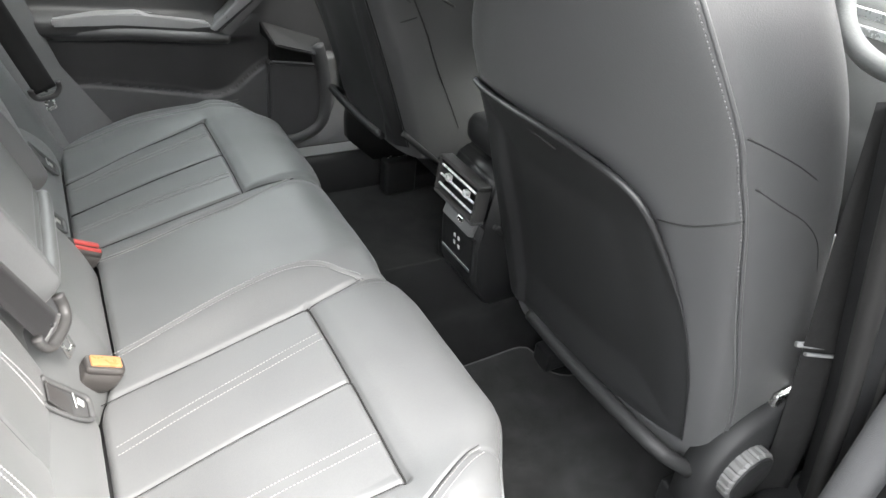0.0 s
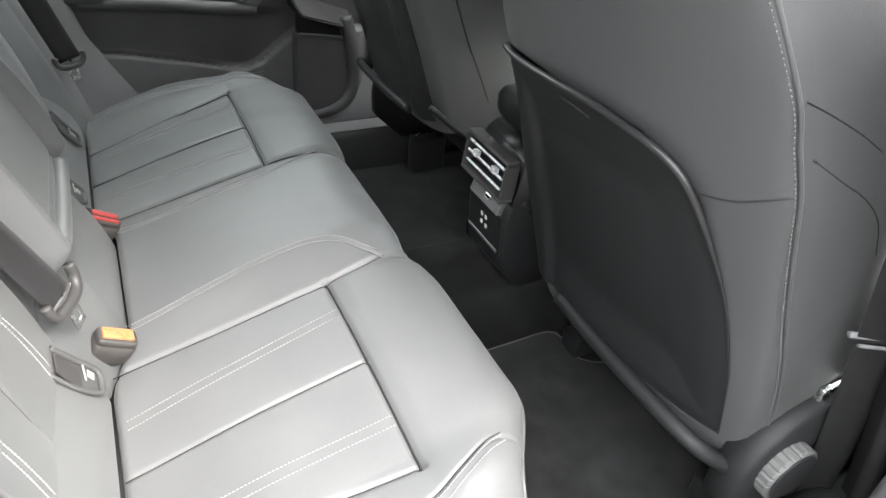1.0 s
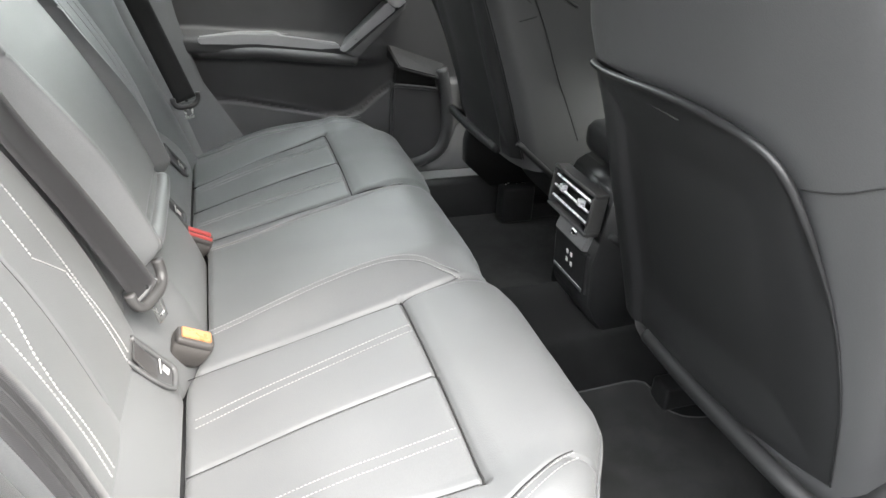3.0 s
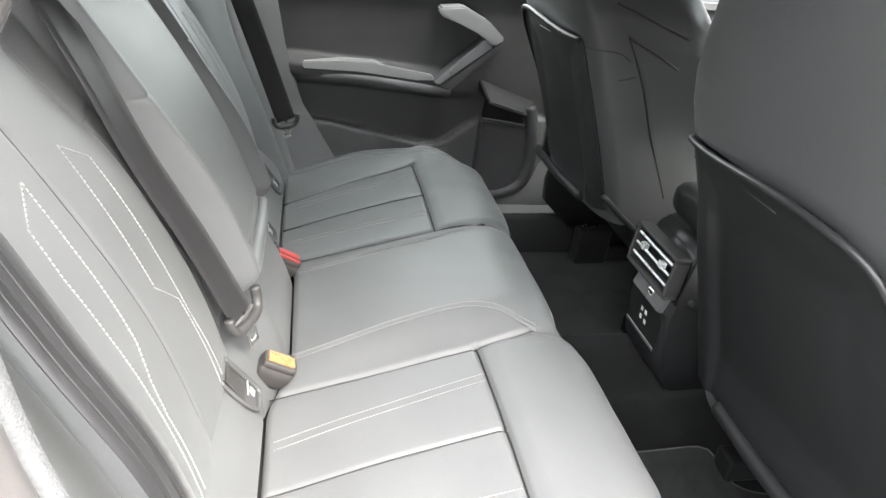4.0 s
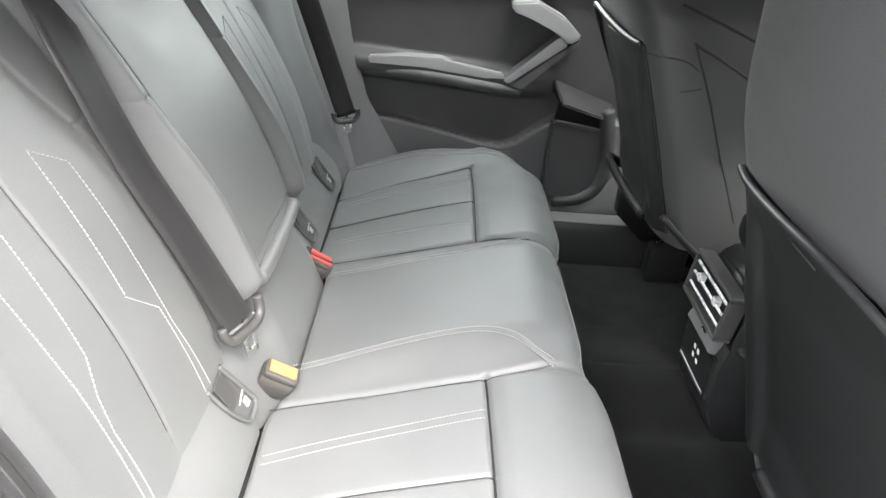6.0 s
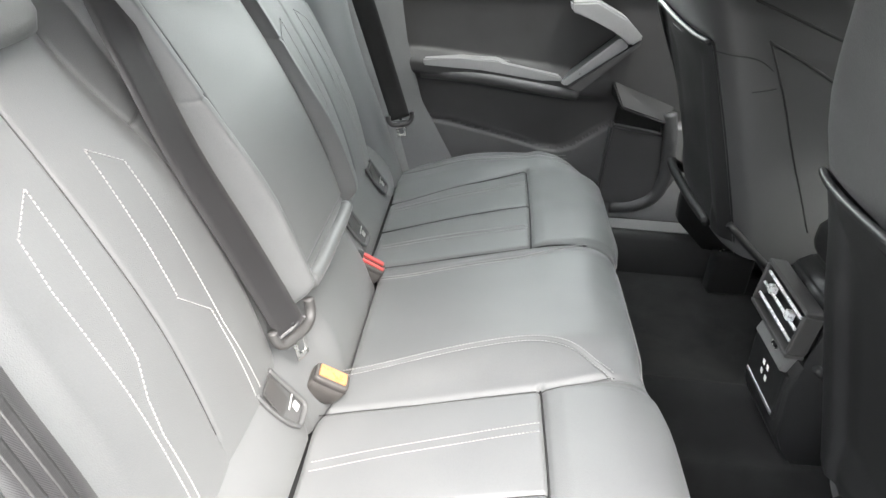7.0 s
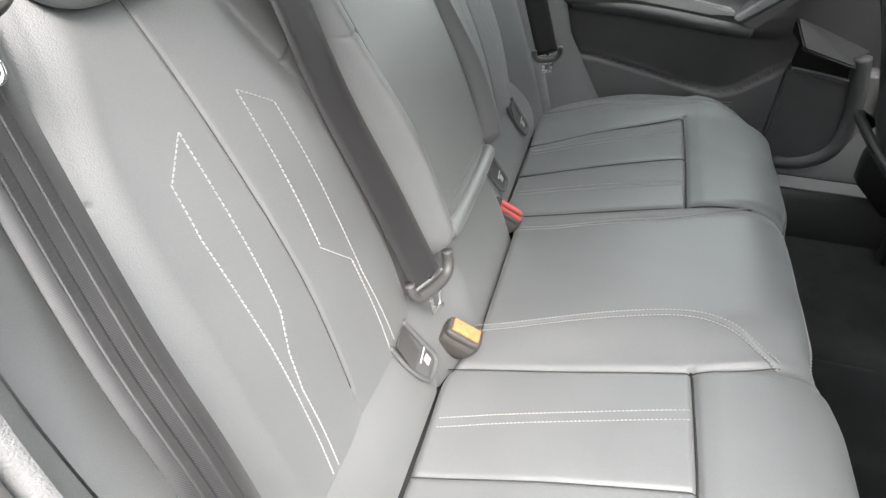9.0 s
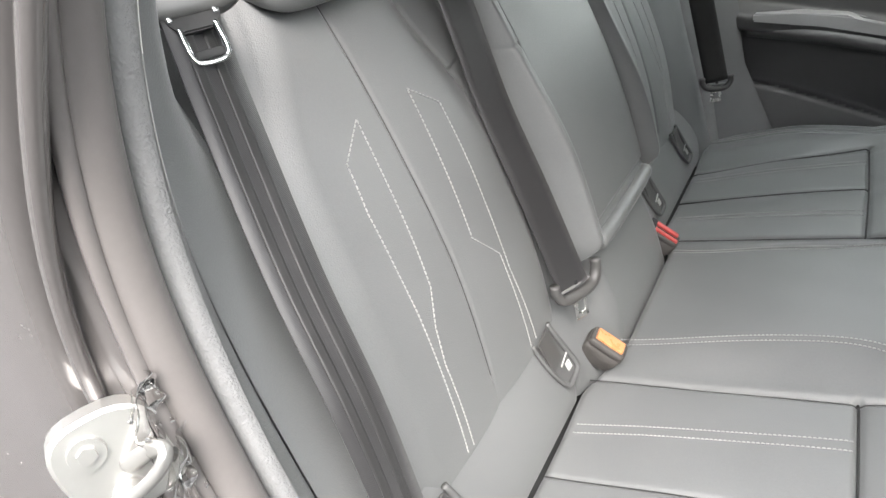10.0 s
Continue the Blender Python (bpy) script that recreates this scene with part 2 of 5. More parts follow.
def distance(px, py, line):
    """Distance of the points to a polyline, and nothing past its ends."""
    d = np.full(px.shape, 9.0)
    for (ax, ay), (bx, by) in zip(line[:-1], line[1:]):
        ux, uy = bx - ax, by - ay
        k = np.clip(((px - ax) * ux + (py - ay) * uy) / (ux * ux + uy * uy + 1e-12), 0, 1)
        d = np.minimum(d, np.hypot(px - ax - k * ux, py - ay - k * uy))
    return d


def groove(d, depth, width):
    return depth * np.exp(-((d / width) ** 2))


def ease(x, a, b):
    k = np.clip((x - a) / (b - a), 0, 1)
    return k * k * (3 - 2 * k)


# ---- rear bench cushion ----
FRONT_CREASE = [(0.400, -0.560), (0.402, -0.375), (0.400, -0.195)]
OUTER_CREASE = [(0.080, -0.520), (0.250, -0.540), (0.400, -0.560)]
MID_CREASE = [(0.085, -0.378), (0.400, -0.376)]
CENTRE_CREASE = [(0.085, -0.202), (0.400, -0.198), (0.500, -0.184), (0.575, -0.174)]
CENTRE_SEAM = [tuple(p) for p in spline([(0.105, -0.134), (0.220, -0.124), (0.310, -0.118), (0.385, -0.119), (0.440, -0.138), (0.478, -0.168), (0.498, -0.184)], 30)]
WING_SEAM = [tuple(p) for p in spline([(0.075, -0.660), (0.250, -0.650), (0.400, -0.604), (0.490, -0.568), (0.560, -0.590)], 30)]


def cushion_back(y):
    return 0.082 + 0.034 * (1 - ease(np.abs(y), 0.12, 0.24))


def cushion_z(x, y):
    a = np.abs(y)
    z = np.where(x < 0.40, 0.36 + 0.265 * (x - 0.40), 0.36 + 0.265 * (x - 0.40) - 0.55 * (x - 0.40) ** 2)
    # fuller front roll, raised middle seat, raised outer wings, slight pillow of the insert pads
    z = z + 0.006 * ease(x, 0.398, 0.43) * ease(a, 0.19, 0.21)
    z = z + (0.018 + 0.012 * ease(x, 0.12, 0.36)) * (1 - ease(a, 0.110, 0.204))
    z = z - 0.012 * (1 - ease(x, 0.08, 0.28)) * ease(a, 0.21, 0.32)
    z = z + 0.017 * ease(a, 0.535, 0.62)
    for lo, hi in ((0.200, 0.376), (0.376, 0.540)):
        k = np.clip((a - lo) / (hi - lo), 0, 1)
        z = z + 0.0035 * np.sin(np.pi * k) ** 0.7 * (1 - ease(x, 0.39, 0.405))
    my = -a
    for line, depth, width in ((FRONT_CREASE, 0.0055, 0.0040), (OUTER_CREASE, 0.0045, 0.0045), (MID_CREASE, 0.0034, 0.0036),
                               (CENTRE_CREASE, 0.0055, 0.0050), (CENTRE_SEAM, 0.0026, 0.0022), (WING_SEAM, 0.0035, 0.0032)):
        z = z - groove(distance(x, my, line), depth, width)
    # soft wrinkles of worn-in leather
    z = z + 0.0009 * np.sin(31 * x + 3 * np.sin(17 * y)) * np.sin(23 * y + 2.0)
    return z


def roll_off(d, r, drop=0.0):
    """How far a rounded edge of radius r (and height drop) has fallen at distance d from the outline."""
    k = np.clip(1 - d / r, 0, 1)
    return (drop or r) * (1 - np.sqrt(np.maximum(1 - k * k, 0)))


def build_cushion():
    bench = thing("rear_seat_cushion", "black leather rear bench cushion with pale double stitching", "car seat")
    s = np.linspace(0, 1, 262)[:, None]
    v = np.linspace(-1, 1, 760)[None, :]
    av = np.abs(v)
    half = 0.738 - 0.098 * ease(s, 0.35, 1.0) ** 1.3
    y = v * half
    front = 0.571 - 0.024 * (1 - ease(av, 0.16, 0.42)) - 0.006 * np.exp(-(((av - 0.24) / 0.04) ** 2)) - 0.070 * ease(av, 0.76, 1.0)
    back = cushion_back(y)
    x = back + s * (front - back)
    z = cushion_z(x, y)
    d_front = (1 - s) * (front - back)
    d_side = (1 - av) * half
    z = z - np.minimum(roll_off(d_front, 0.095, 0.056) + roll_off(d_side, 0.060, 0.045), 0.078)
    z = z - roll_off((s * (front - back)), 0.012)
    p = np.stack([x, y, z], -1)
    # panels of the cover, cut along their seams
    cx, cy = (0.25 * (q[:-1, :-1] + q[1:, :-1] + q[:-1, 1:] + q[1:, 1:]) for q in (x, y))
    ca = np.abs(cy)
    wing_edge = np.interp(cx, [q[0] for q in WING_SEAM], [-q[1] for q in WING_SEAM])
    crease_edge = np.interp(cx, [0.08, 0.25, 0.40], [0.520, 0.540, 0.560])
    centre = ca < np.interp(cx, [0.085, 0.4, 0.5, 0.575], [0.202, 0.198, 0.184, 0.174])
    insert = ~centre & (cx < 0.400) & (ca < crease_edge)
    wing = ~centre & ~insert & (ca > np.where(cx < 0.40, crease_edge, wing_edge))
    roll = ~(centre | insert | wing)
    sheet("centre_panel", p, LEATHER, bench, "plain raised middle seat panel in black leather", centre)
    for sign in (-1, 1):
        side = np.sign(cy) == sign
        for lo, hi in ((0.0, 0.376), (0.376, 1.0)):
            sheet("seat_insert", p, LEATHER, bench, "padded leather strip with double stitching", insert & side & (ca >= lo) & (ca < hi))
        sheet("front_roll", p, LEATHER, bench, "rounded leather thigh roll", roll & side)
        sheet("side_wing", p, LEATHER, bench, "outer leather wing of the cushion", wing & side)
    # Added block that stops light leaking through the seat gap.
    part("gap_filler", box((0.16, 1.24, 0.09), 0.01, Matrix.Translation((0.035, 0, 0.205))), PLASTIC, bench, "added black filler that blocks light through the seat gap")
    # the front and side skirt below the edge
    edge = np.concatenate([p[:, 0], p[-1, 1:-1], p[::-1, -1]])
    inward = np.array([0.27, 0.0, 0.0])
    dirs = edge[:, :2] - inward[:2]
    dirs = dirs / np.linalg.norm(dirs, axis=1, keepdims=True)

    def below(drop, shrink):
        q = edge.copy()
        q[:, :2] -= shrink * dirs
        q[:, 2] = np.maximum(q[:, 2] - drop, 0.03)
        return q

    sheet("skirt", np.stack([below(*k) for k in ((0.0, 0.0), (0.012, -0.003), (0.028, -0.003), (0.048, 0.003), (0.064, 0.012), (0.072, 0.022))]), LEATHER, bench, "leather front face of the cushion", flip=True)
    sheet("carpet_skirt", np.stack([below(*k) for k in ((0.066, 0.022), (0.10, 0.034), (0.17, 0.055), (0.30, 0.075))]), FELT, bench, "dark grey felt below the leather edge", flip=True)
    for run in (slice(150, 300), slice(-300, -150)):
        stitches("stitching", [below(0.066, 0.011)[run]], (0.5, -0.8, 0.2), bench, 0.0050, 0.0036, 0.0011)
    seam = edge[np.linalg.norm(np.diff(edge, axis=0, prepend=edge[:1]), axis=1) >= 0].copy()
    seam[:, 2] -= 0.002
    seam[:, 0] += 0.002
    tube("edge_piping", seam[200:-200:3], 0.0024, LEATHER, bench, "thin leather piping along the front edge", 6)
    mid_edge = np.array([q for q in seam if abs(q[1]) < 0.20 and q[0] > 0.5]) + np.array((0.0022, 0, 0.0015))
    stitches("stitching", [mid_edge], (0.7, 0, 0.7), bench, 0.0048, 0.0040, 0.0013)

    def drape(line):
        line = np.array(line)
        pts = spline(np.array([(a, b, 0) for a, b in line]), 120)
        pts[:, 2] = cushion_z(pts[:, 0], pts[:, 1]) + 0.0011
        return pts

    for sign in (-1, 1):
        # Near-black tubes paint the shade down in the creases, thicker on the far side.
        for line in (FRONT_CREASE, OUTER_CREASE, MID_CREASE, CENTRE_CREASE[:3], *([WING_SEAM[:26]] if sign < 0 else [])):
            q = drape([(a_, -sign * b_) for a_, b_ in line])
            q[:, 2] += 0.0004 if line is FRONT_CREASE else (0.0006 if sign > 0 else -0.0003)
            tube("crease_line", q, 0.0015 if line is FRONT_CREASE else (0.0017 if sign > 0 else 0.0007), CREASE_SHADE, bench, "near-black line standing in for crease shade", 5)
        rows = []
        for near_back, near_front in ((0.290, 0.267), (0.304, 0.282), (0.470, 0.478), (0.485, 0.493)):
            rows.append(drape([(0.095, sign * near_back), (0.25, sign * (near_back + near_front) / 2), (0.394, sign * near_front)]))
        stitches("stitching", rows, (0, 0, 1), bench, 0.0050, 0.0040, 0.00062)
        rows = []
        for off in (-0.0048, 0.0048):
            rows.append(drape([(a, sign * -b + sign * off) for a, b in CENTRE_SEAM]))
        stitches("stitching", rows, (0, 0, 1), bench, 0.0050, 0.0040, 0.00062)
        rows = [drape([(a - 0.002, sign * (-b + off)) for a, b in WING_SEAM[2:26]]) for off in (0.007, 0.017)]
        stitches("stitching", rows, (0, 0, 1), bench, 0.0050, 0.0040, 0.00062)
    return bench


build_cushion()

# ---- rear backrest ----
BACK_Z = [0.30, 0.38, 0.45, 0.55, 0.63, 0.70, 0.74, 0.83, 0.95, 1.05]
BACK_X = [0.045, 0.030, 0.012, -0.015, -0.055, -0.090, -0.108, -0.166, -0.245, -0.310]
_pz = np.polyfit(BACK_Z, BACK_X, 5)


def back_plane(z):
    return np.polyval(_pz, z)


INNER_EDGE = ([0.35, 0.45, 0.60, 0.66, 0.70, 0.75, 0.80, 0.86, 1.06], [0.205, 0.210, 0.216, 0.220, 0.228, 0.254, 0.268, 0.262, 0.25])
OUTER_EDGE = ([0.35, 0.405, 0.51, 0.628, 0.711, 0.753, 0.805, 0.86, 1.06], [0.535, 0.541, 0.546, 0.538, 0.524, 0.502, 0.462, 0.455, 0.46])


def pad_edge(z, table):
    return sum(np.interp(z + d, *table) for d in (-0.036, -0.024, -0.012, 0.0, 0.012, 0.024, 0.036)) / 7


def back_x(z, y, grooves=True):
    a = np.abs(y)
    inner, outer = pad_edge(z, INNER_EDGE), pad_edge(z, OUTER_EDGE)
    x = back_plane(z)
    x = x - 0.008 * (1 - ease(a, inner - 0.020, inner + 0.014))
    x = x - 0.016 * ease(a, outer - 0.026, outer + 0.020)
    x = x + (0.068 + 0.010 * (1 - ease(z, 0.58, 0.72))) * ease(z, 0.40, 0.48) * (1 - ease(a, 0.160, 0.184)) - 0.115 * (1 - ease(a, 0.146, 0.151))
    x = x - 0.012 * ease(a, 0.60, 0.66)
    if grooves:
        seam = np.interp(z, [0.40, 0.82], [0.388, 0.376])
        on = ease(z, 0.40, 0.415)
        x = x - 0.0024 * on * np.exp(-(((a - seam) / 0.0032) ** 2))
        for lo, hi in ((inner, seam), (seam, outer)):
            k = np.clip((a - lo) / (hi - lo), 0, 1)
            x = x + 0.004 * np.sin(np.pi * k) ** 0.8
        # short cross seams beside the pads
        x = x - 0.003 * np.exp(-(((z - 0.728 + 0.25 * (a - 0.15)) / 0.0024) ** 2)) * (a < inner)
        x = x - 0.003 * np.exp(-(((z - 0.712) / 0.003) ** 2)) * (a > outer) * (a < 0.60)
        x = x - 0.004 * np.exp(-(((a - inner + 0.012) / 0.005) ** 2)) - 0.004 * np.exp(-(((a - outer - 0.014) / 0.006) ** 2))
        x = x + 0.0009 * np.sin(29 * z + 2 * np.sin(15 * y)) * np.sin(21 * y + 1.0)
    return x


def build_backrest():
    back = thing("rear_bench_back", "black leather rear backrest with pale arrow-shaped stitching", "car seat")
    z = np.linspace(0.375, 1.04, 330)[:, None] * np.ones((1, 1))
    y = np.linspace(-0.668, 0.668, 660)[None, :]
    z, y = np.broadcast_arrays(z, y)
    x = back_x(z, y)
    p = np.stack([x, y, z], -1)
    cz, cy = (0.25 * (q[:-1, :-1] + q[1:, :-1] + q[:-1, 1:] + q[1:, 1:]) for q in (z, y))
    ca = np.abs(cy)
    inner, outer = pad_edge(cz, INNER_EDGE) - 0.012, pad_edge(cz, OUTER_EDGE) + 0.012
    seam = np.interp(cz, [0.40, 0.82], [0.388, 0.376])
    gap = 0.1485
    for sign in (-1, 1):
        side = np.sign(cy) == sign
        sheet("seat_insert", p, LEATHER, back, "padded leather backrest panel", side & (ca >= inner) & (ca < seam), flip=True)
        sheet("seat_insert", p, LEATHER, back, "padded leather backrest panel", side & (ca >= seam) & (ca < outer), flip=True)
        sheet("side_bolster", p, LEATHER, back, "smooth outer bolster of the backrest", side & (ca >= outer), flip=True)
        sheet("inner_strip", p, LEATHER, back, "leather strip between pad and middle armrest", side & (ca < inner) & (ca > gap), flip=True)
    sheet("armrest_recess", p, PLASTIC, back, "dark recess behind the armrest", (ca <= gap), flip=True)

    # folding middle armrest pad, proud of the backrest
    n = 150
    zz = np.linspace(0.432, 0.860, n)[:, None]
    yy = np.sin(np.linspace(-1, 1, 110) * np.pi / 2)[None, :]
    hw = 0.1310 + 0 * zz
    yy = yy * hw
    zz, yy = np.broadcast_arrays(zz, yy)
    dx = 0.046 - roll_off(np.minimum(hw - np.abs(yy), 0.05), 0.006) * 1.2 - roll_off(zz - 0.432, 0.014) * 1.3 - 0.004 * np.exp(-(((zz - 0.470) / 0.0035) ** 2))
    pad = np.stack([back_plane(zz) + dx, yy, zz], -1)
    sheet("armrest_pad", pad, LEATHER, back, "folded-up leather middle armrest", flip=True)
    for sign in (-1, 1):
        edge = pad[:, 0 if sign < 0 else -1]
        wall = np.stack([edge, edge + np.array((-0.085, 0.0, -0.035))])
        sheet("armrest_side", wall, LEATHER, back, "leather side of the armrest", flip=sign > 0)
    low = np.stack([pad[0], pad[0] + np.array((-0.07, 0, 0.0))])
    sheet("armrest_base", low, LEATHER, back, flip=False)

    yl = np.linspace(0.122, -0.122, 40)
    zl = 0.449 + 0.006 * (yl / 0.122) ** 4
    tube("finger_lip", np.stack([back_plane(zl) + 0.049, yl, zl], -1), 0.0125, LEATHER, back, "rounded leather lip of the armrest", 12)

    # lower leather panel that closes the gap down to the cushion
    yv = np.linspace(-0.675, 0.675, 320)[None, :]
    tv = np.linspace(0, 1, 34)[:, None]
    top_z = 0.392 + 0.062 * (1 - ease(np.abs(yv), 0.125, 0.19))
    bx, bz = cushion_back(yv) - 0.004, 0.262 + 0.012 * (1 - ease(np.abs(yv), 0.1, 0.2))
    tx = back_plane(top_z) - 0.010 + 0.030 * (1 - ease(np.abs(yv), 0.11, 0.15))
    px = bx + (tx - bx) * tv + 0.014 * np.sin(np.pi * np.clip(tv, 0, 1)) ** 0.8
    pz = bz + (top_z - bz) * tv
    py = yv + 0 * tv
    for yc in (-0.232, 0.232):
        px = px - 0.004 * np.exp(-(((py - yc) / 0.004) ** 2))
    sheet("gap_panel", np.stack([px, py, pz], -1), LEATHER, back, "smooth leather panel above the seat gap", flip=True)

    # arrow-shaped decorative stitching on both outer pads
    def drape(line, sign):
        pts = spline(np.array([(0, sign * b, c) for b, c in line]), 160) if len(line) > 2 else np.linspace((0, sign * line[0][0], line[0][1]), (0, sign * line[1][0], line[1][1]), 120)
        pts[:, 0] = back_x(pts[:, 2], pts[:, 1]) + 0.0006
        return pts

    def polyline(line, sign):
        return np.vstack([drape([a, b], sign) for a, b in zip(line[:-1], line[1:])])

    outer_a = [(0.417, 0.7237), (0.460, 0.698), (0.4690, 0.655), (0.4705, 0.600), (0.470, 0.550), (0.4735, 0.460), (0.4745, 0.384)]
    outer_b = [(0.417, 0.7237), (0.428, 0.640), (0.437, 0.563), (0.4545, 0.527), (0.4625, 0.490), (0.4620, 0.380)]
    inner_a = [(0.286, 0.697), (0.3255, 0.7235), (0.340, 0.565), (0.301, 0.525), (0.2950, 0.392)]
    inner_b = [(0.286, 0.697), (0.2885, 0.640), (0.2910, 0.585), (0.2920, 0.500), (0.2780, 0.392)]
    for sign in (-1, 1):
        tube("pad_seam", drape([(0.3875, 0.415), (0.382, 0.62), (0.376, 0.82), (0.376, 0.95)], sign) - np.array((0.0004, 0, 0)), 0.0010, SEAM_SHADE, back, "thin sewn seam between the pads", 5)
        stitches("stitching", [polyline(l, sign) for l in (outer_a, outer_b)], (0.9, 0, 0.43), back, 0.0056, 0.0046, 0.00075)
        stitches("stitching", [polyline(l, sign) for l in (inner_a, inner_b)], (0.9, 0, 0.43), back, 0.0056, 0.0046, 0.00075)

    # head restraints above the outer pads and the middle
    for yc, w, z0 in ((-0.362, 0.098, 0.832), (0.362, 0.098, 0.832), (0.0, 0.10, 0.868)):
        rings = []
        for k, (dz, grow, dep) in enumerate(((0.0, 0.80, 0.022), (0.004, 0.93, 0.034), (0.02, 1.0, 0.046), (0.06, 1.02, 0.055), (0.11, 1.0, 0.058), (0.16, 0.93, 0.05), (0.185, 0.8, 0.03), (0.19, 0.6, 0.01))):
            zc = z0 + dz
            xc = back_plane(zc)
            ring = []
            for wv in np.linspace(0, 2 * np.pi, 40, endpoint=False):
                c, s_ = np.cos(wv), np.sin(wv)
                sx, sy = np.sign(c) * abs(c) ** 0.6, np.sign(s_) * abs(s_) ** 0.45
                ring.append((xc + (dep if sx > 0 else 0.06) * sx, yc + w * grow * sy, zc - 0.012 * sx))
            rings.append(ring)
        loft("head_restraint", rings, LEATHER, back, "leather head restraint")
    return back


build_backrest()


# ---- child-seat anchor covers and buckles in the gap panel ----
def panel_point(y, k):
    a = abs(y)
    top = 0.392 + 0.062 * (1 - float(ease(np.float64(a), 0.125, 0.19)))
    bx, bz = float(cushion_back(np.float64(y))) - 0.004, 0.262 + 0.012 * (1 - float(ease(np.float64(a), 0.1, 0.2)))
    tx = float(back_plane(top)) - 0.010 + 0.030 * (1 - float(ease(np.float64(a), 0.11, 0.15)))
    return np.array((bx + (tx - bx) * k + 0.014 * math.sin(math.pi * k) ** 0.8, y, bz + (top - bz) * k))


def anchor_cover(y, k0, k1):
    ob = thing("anchor_cover", "grey plastic child-seat anchor cover set in the seat gap", "seat anchor", "anchor covers")
    lo, hi = panel_point(y, k0), panel_point(y, k1)
    up = Vector(hi - lo)
    m = axes_pose(tuple((lo + hi) / 2 + np.array((0.006, 0, 0.003))), (0, 1, 0), up)
    h = up.length
    # a skewed frame, open towards the backrest, with one rounded lower corner
    path = spline([(-0.034, 0.50 * h, 0), (-0.030, 0.10 * h, 0), (-0.021, -0.24 * h, 0), (-0.010, -0.46 * h, 0), (-0.002, -0.51 * h, 0), (0.020, -0.50 * h, 0),
                   (0.029, -0.46 * h, 0), (0.031, -0.36 * h, 0), (0.026, -0.08 * h, 0), (0.016, 0.50 * h, 0)], 60)
    tube("frame", [tuple(m @ Vector(q)) for q in path], 0.0042, ANCHOR, ob, "rounded raised frame", 10, 0.8)
    bm = bmesh.new()
    bed = [bm.verts.new((q[0] * 0.95, q[1] * 0.97, -0.003)) for q in path[::3]]
    bm.faces.new(bed)
    ext = bmesh.ops.extrude_face_region(bm, geom=bm.faces[:])
    bmesh.ops.translate(bm, verts=[v for v in ext["geom"] if isinstance(v, bmesh.types.BMVert)], vec=(0, 0, -0.004))
    bm.transform(m)
    part("bed", bm, ANCHOR, ob)
    flap = part("flap", box((0.034, h * 0.62, 0.003), 0.001, m @ pose(-0.007, h * 0.17, 0.0, 9, 0, 9)), COVER, ob, "hinged glossy flap")
    part("flap_edge", box((0.026, 0.0024, 0.0016), 0.0006, m @ pose(0.008, -h * 0.13, 0.0015, 0, 0, 12)), PRINT, flap, "pale edge of the flap")
    for sx, sy, ox, oy in ((0.011, 0.0022, 0.012, -0.215), (0.011, 0.0022, 0.014, -0.335), (0.0022, 0.011, 0.0075, -0.275), (0.0022, 0.011, 0.018, -0.275), (0.006, 0.006, 0.0125, -0.275)):
        part("symbol", box((sx, sy, 0.0012), 0.0004, m @ pose(ox, oy * h, 0.0004)), PRINT, flap, "small pale printed symbol")
    return ob


for yy, k0, k1 in ((-0.5415, 0.36, 0.93), (-0.256, 0.36, 0.93), (0.242, 0.36, 0.88), (0.486, 0.36, 0.90)):
    anchor_cover(yy, k0, k1)


def buckle(centre, mat, colour, label, across=(0.86, 0.10, -0.50), thick=(-0.05, 1, 0.1), body=0.045):
    ob = thing("belt_buckle", label, "seat belt buckle", "belt buckles")
    m = axes_pose(centre, across, thick)
    rings = []
    for zz_, sx, sy in ((0.0, 0.050, 0.027), (-0.001, 0.053, 0.030), (-0.009, 0.055, 0.032), (-0.0095, 0.054, 0.031), (-0.0102, 0.056, 0.033), (-body * 0.6, 0.054, 0.032), (-body * 0.9, 0.047, 0.029), (-body * 1.08, 0.036, 0.024)):
        rings.append([tuple(m @ Vector((sx / 2 * math.copysign(abs(math.cos(w)) ** 0.32, math.cos(w)), sy / 2 * math.copysign(abs(math.sin(w)) ** 0.32, math.sin(w)), zz_))) for w in (2 * math.pi * (k + 0.5) / 40 for k in range(40))])
    housing = loft("housing", rings, HOUSING, ob, "black plastic buckle housing with a fine rim line")
    part("button", box((0.043, 0.010 if mat is RED else 0.020, 0.007), 0.002, m @ pose(0, 0.0070 if mat is RED else 0.001, 0.0005)), mat, housing, colour + " press button")
    if mat is RED:
        part("rim", box((0.046, 0.007, 0.006), 0.0012, m @ pose(0, -0.0090, 0.0005)), mat, housing, colour + " lower edge")
    if mat is RED:
        part("end_cap", box((0.012, 0.028, 0.010), 0.003, m @ pose(-0.027, -0.001, 0.000)), PLASTIC, housing, "black end of the buckle")
        part("slot", box((0.036, 0.004, 0.004), 0.0005, m @ pose(0, -0.0035, 0.0005)), SLOT_SHADE, housing)
    part("stalk", box((0.030, 0.010, 0.06), 0.003, m @ pose(0, 0, -body - 0.02)), WEBBING, ob, "webbing stalk")
    return ob


buckle((0.104, -0.183, 0.335), ORANGE, "orange", "black seat belt buckle with an orange press button")
buckle((0.106, 0.138, 0.334), RED, "red", "black seat belt buckle with red edges")


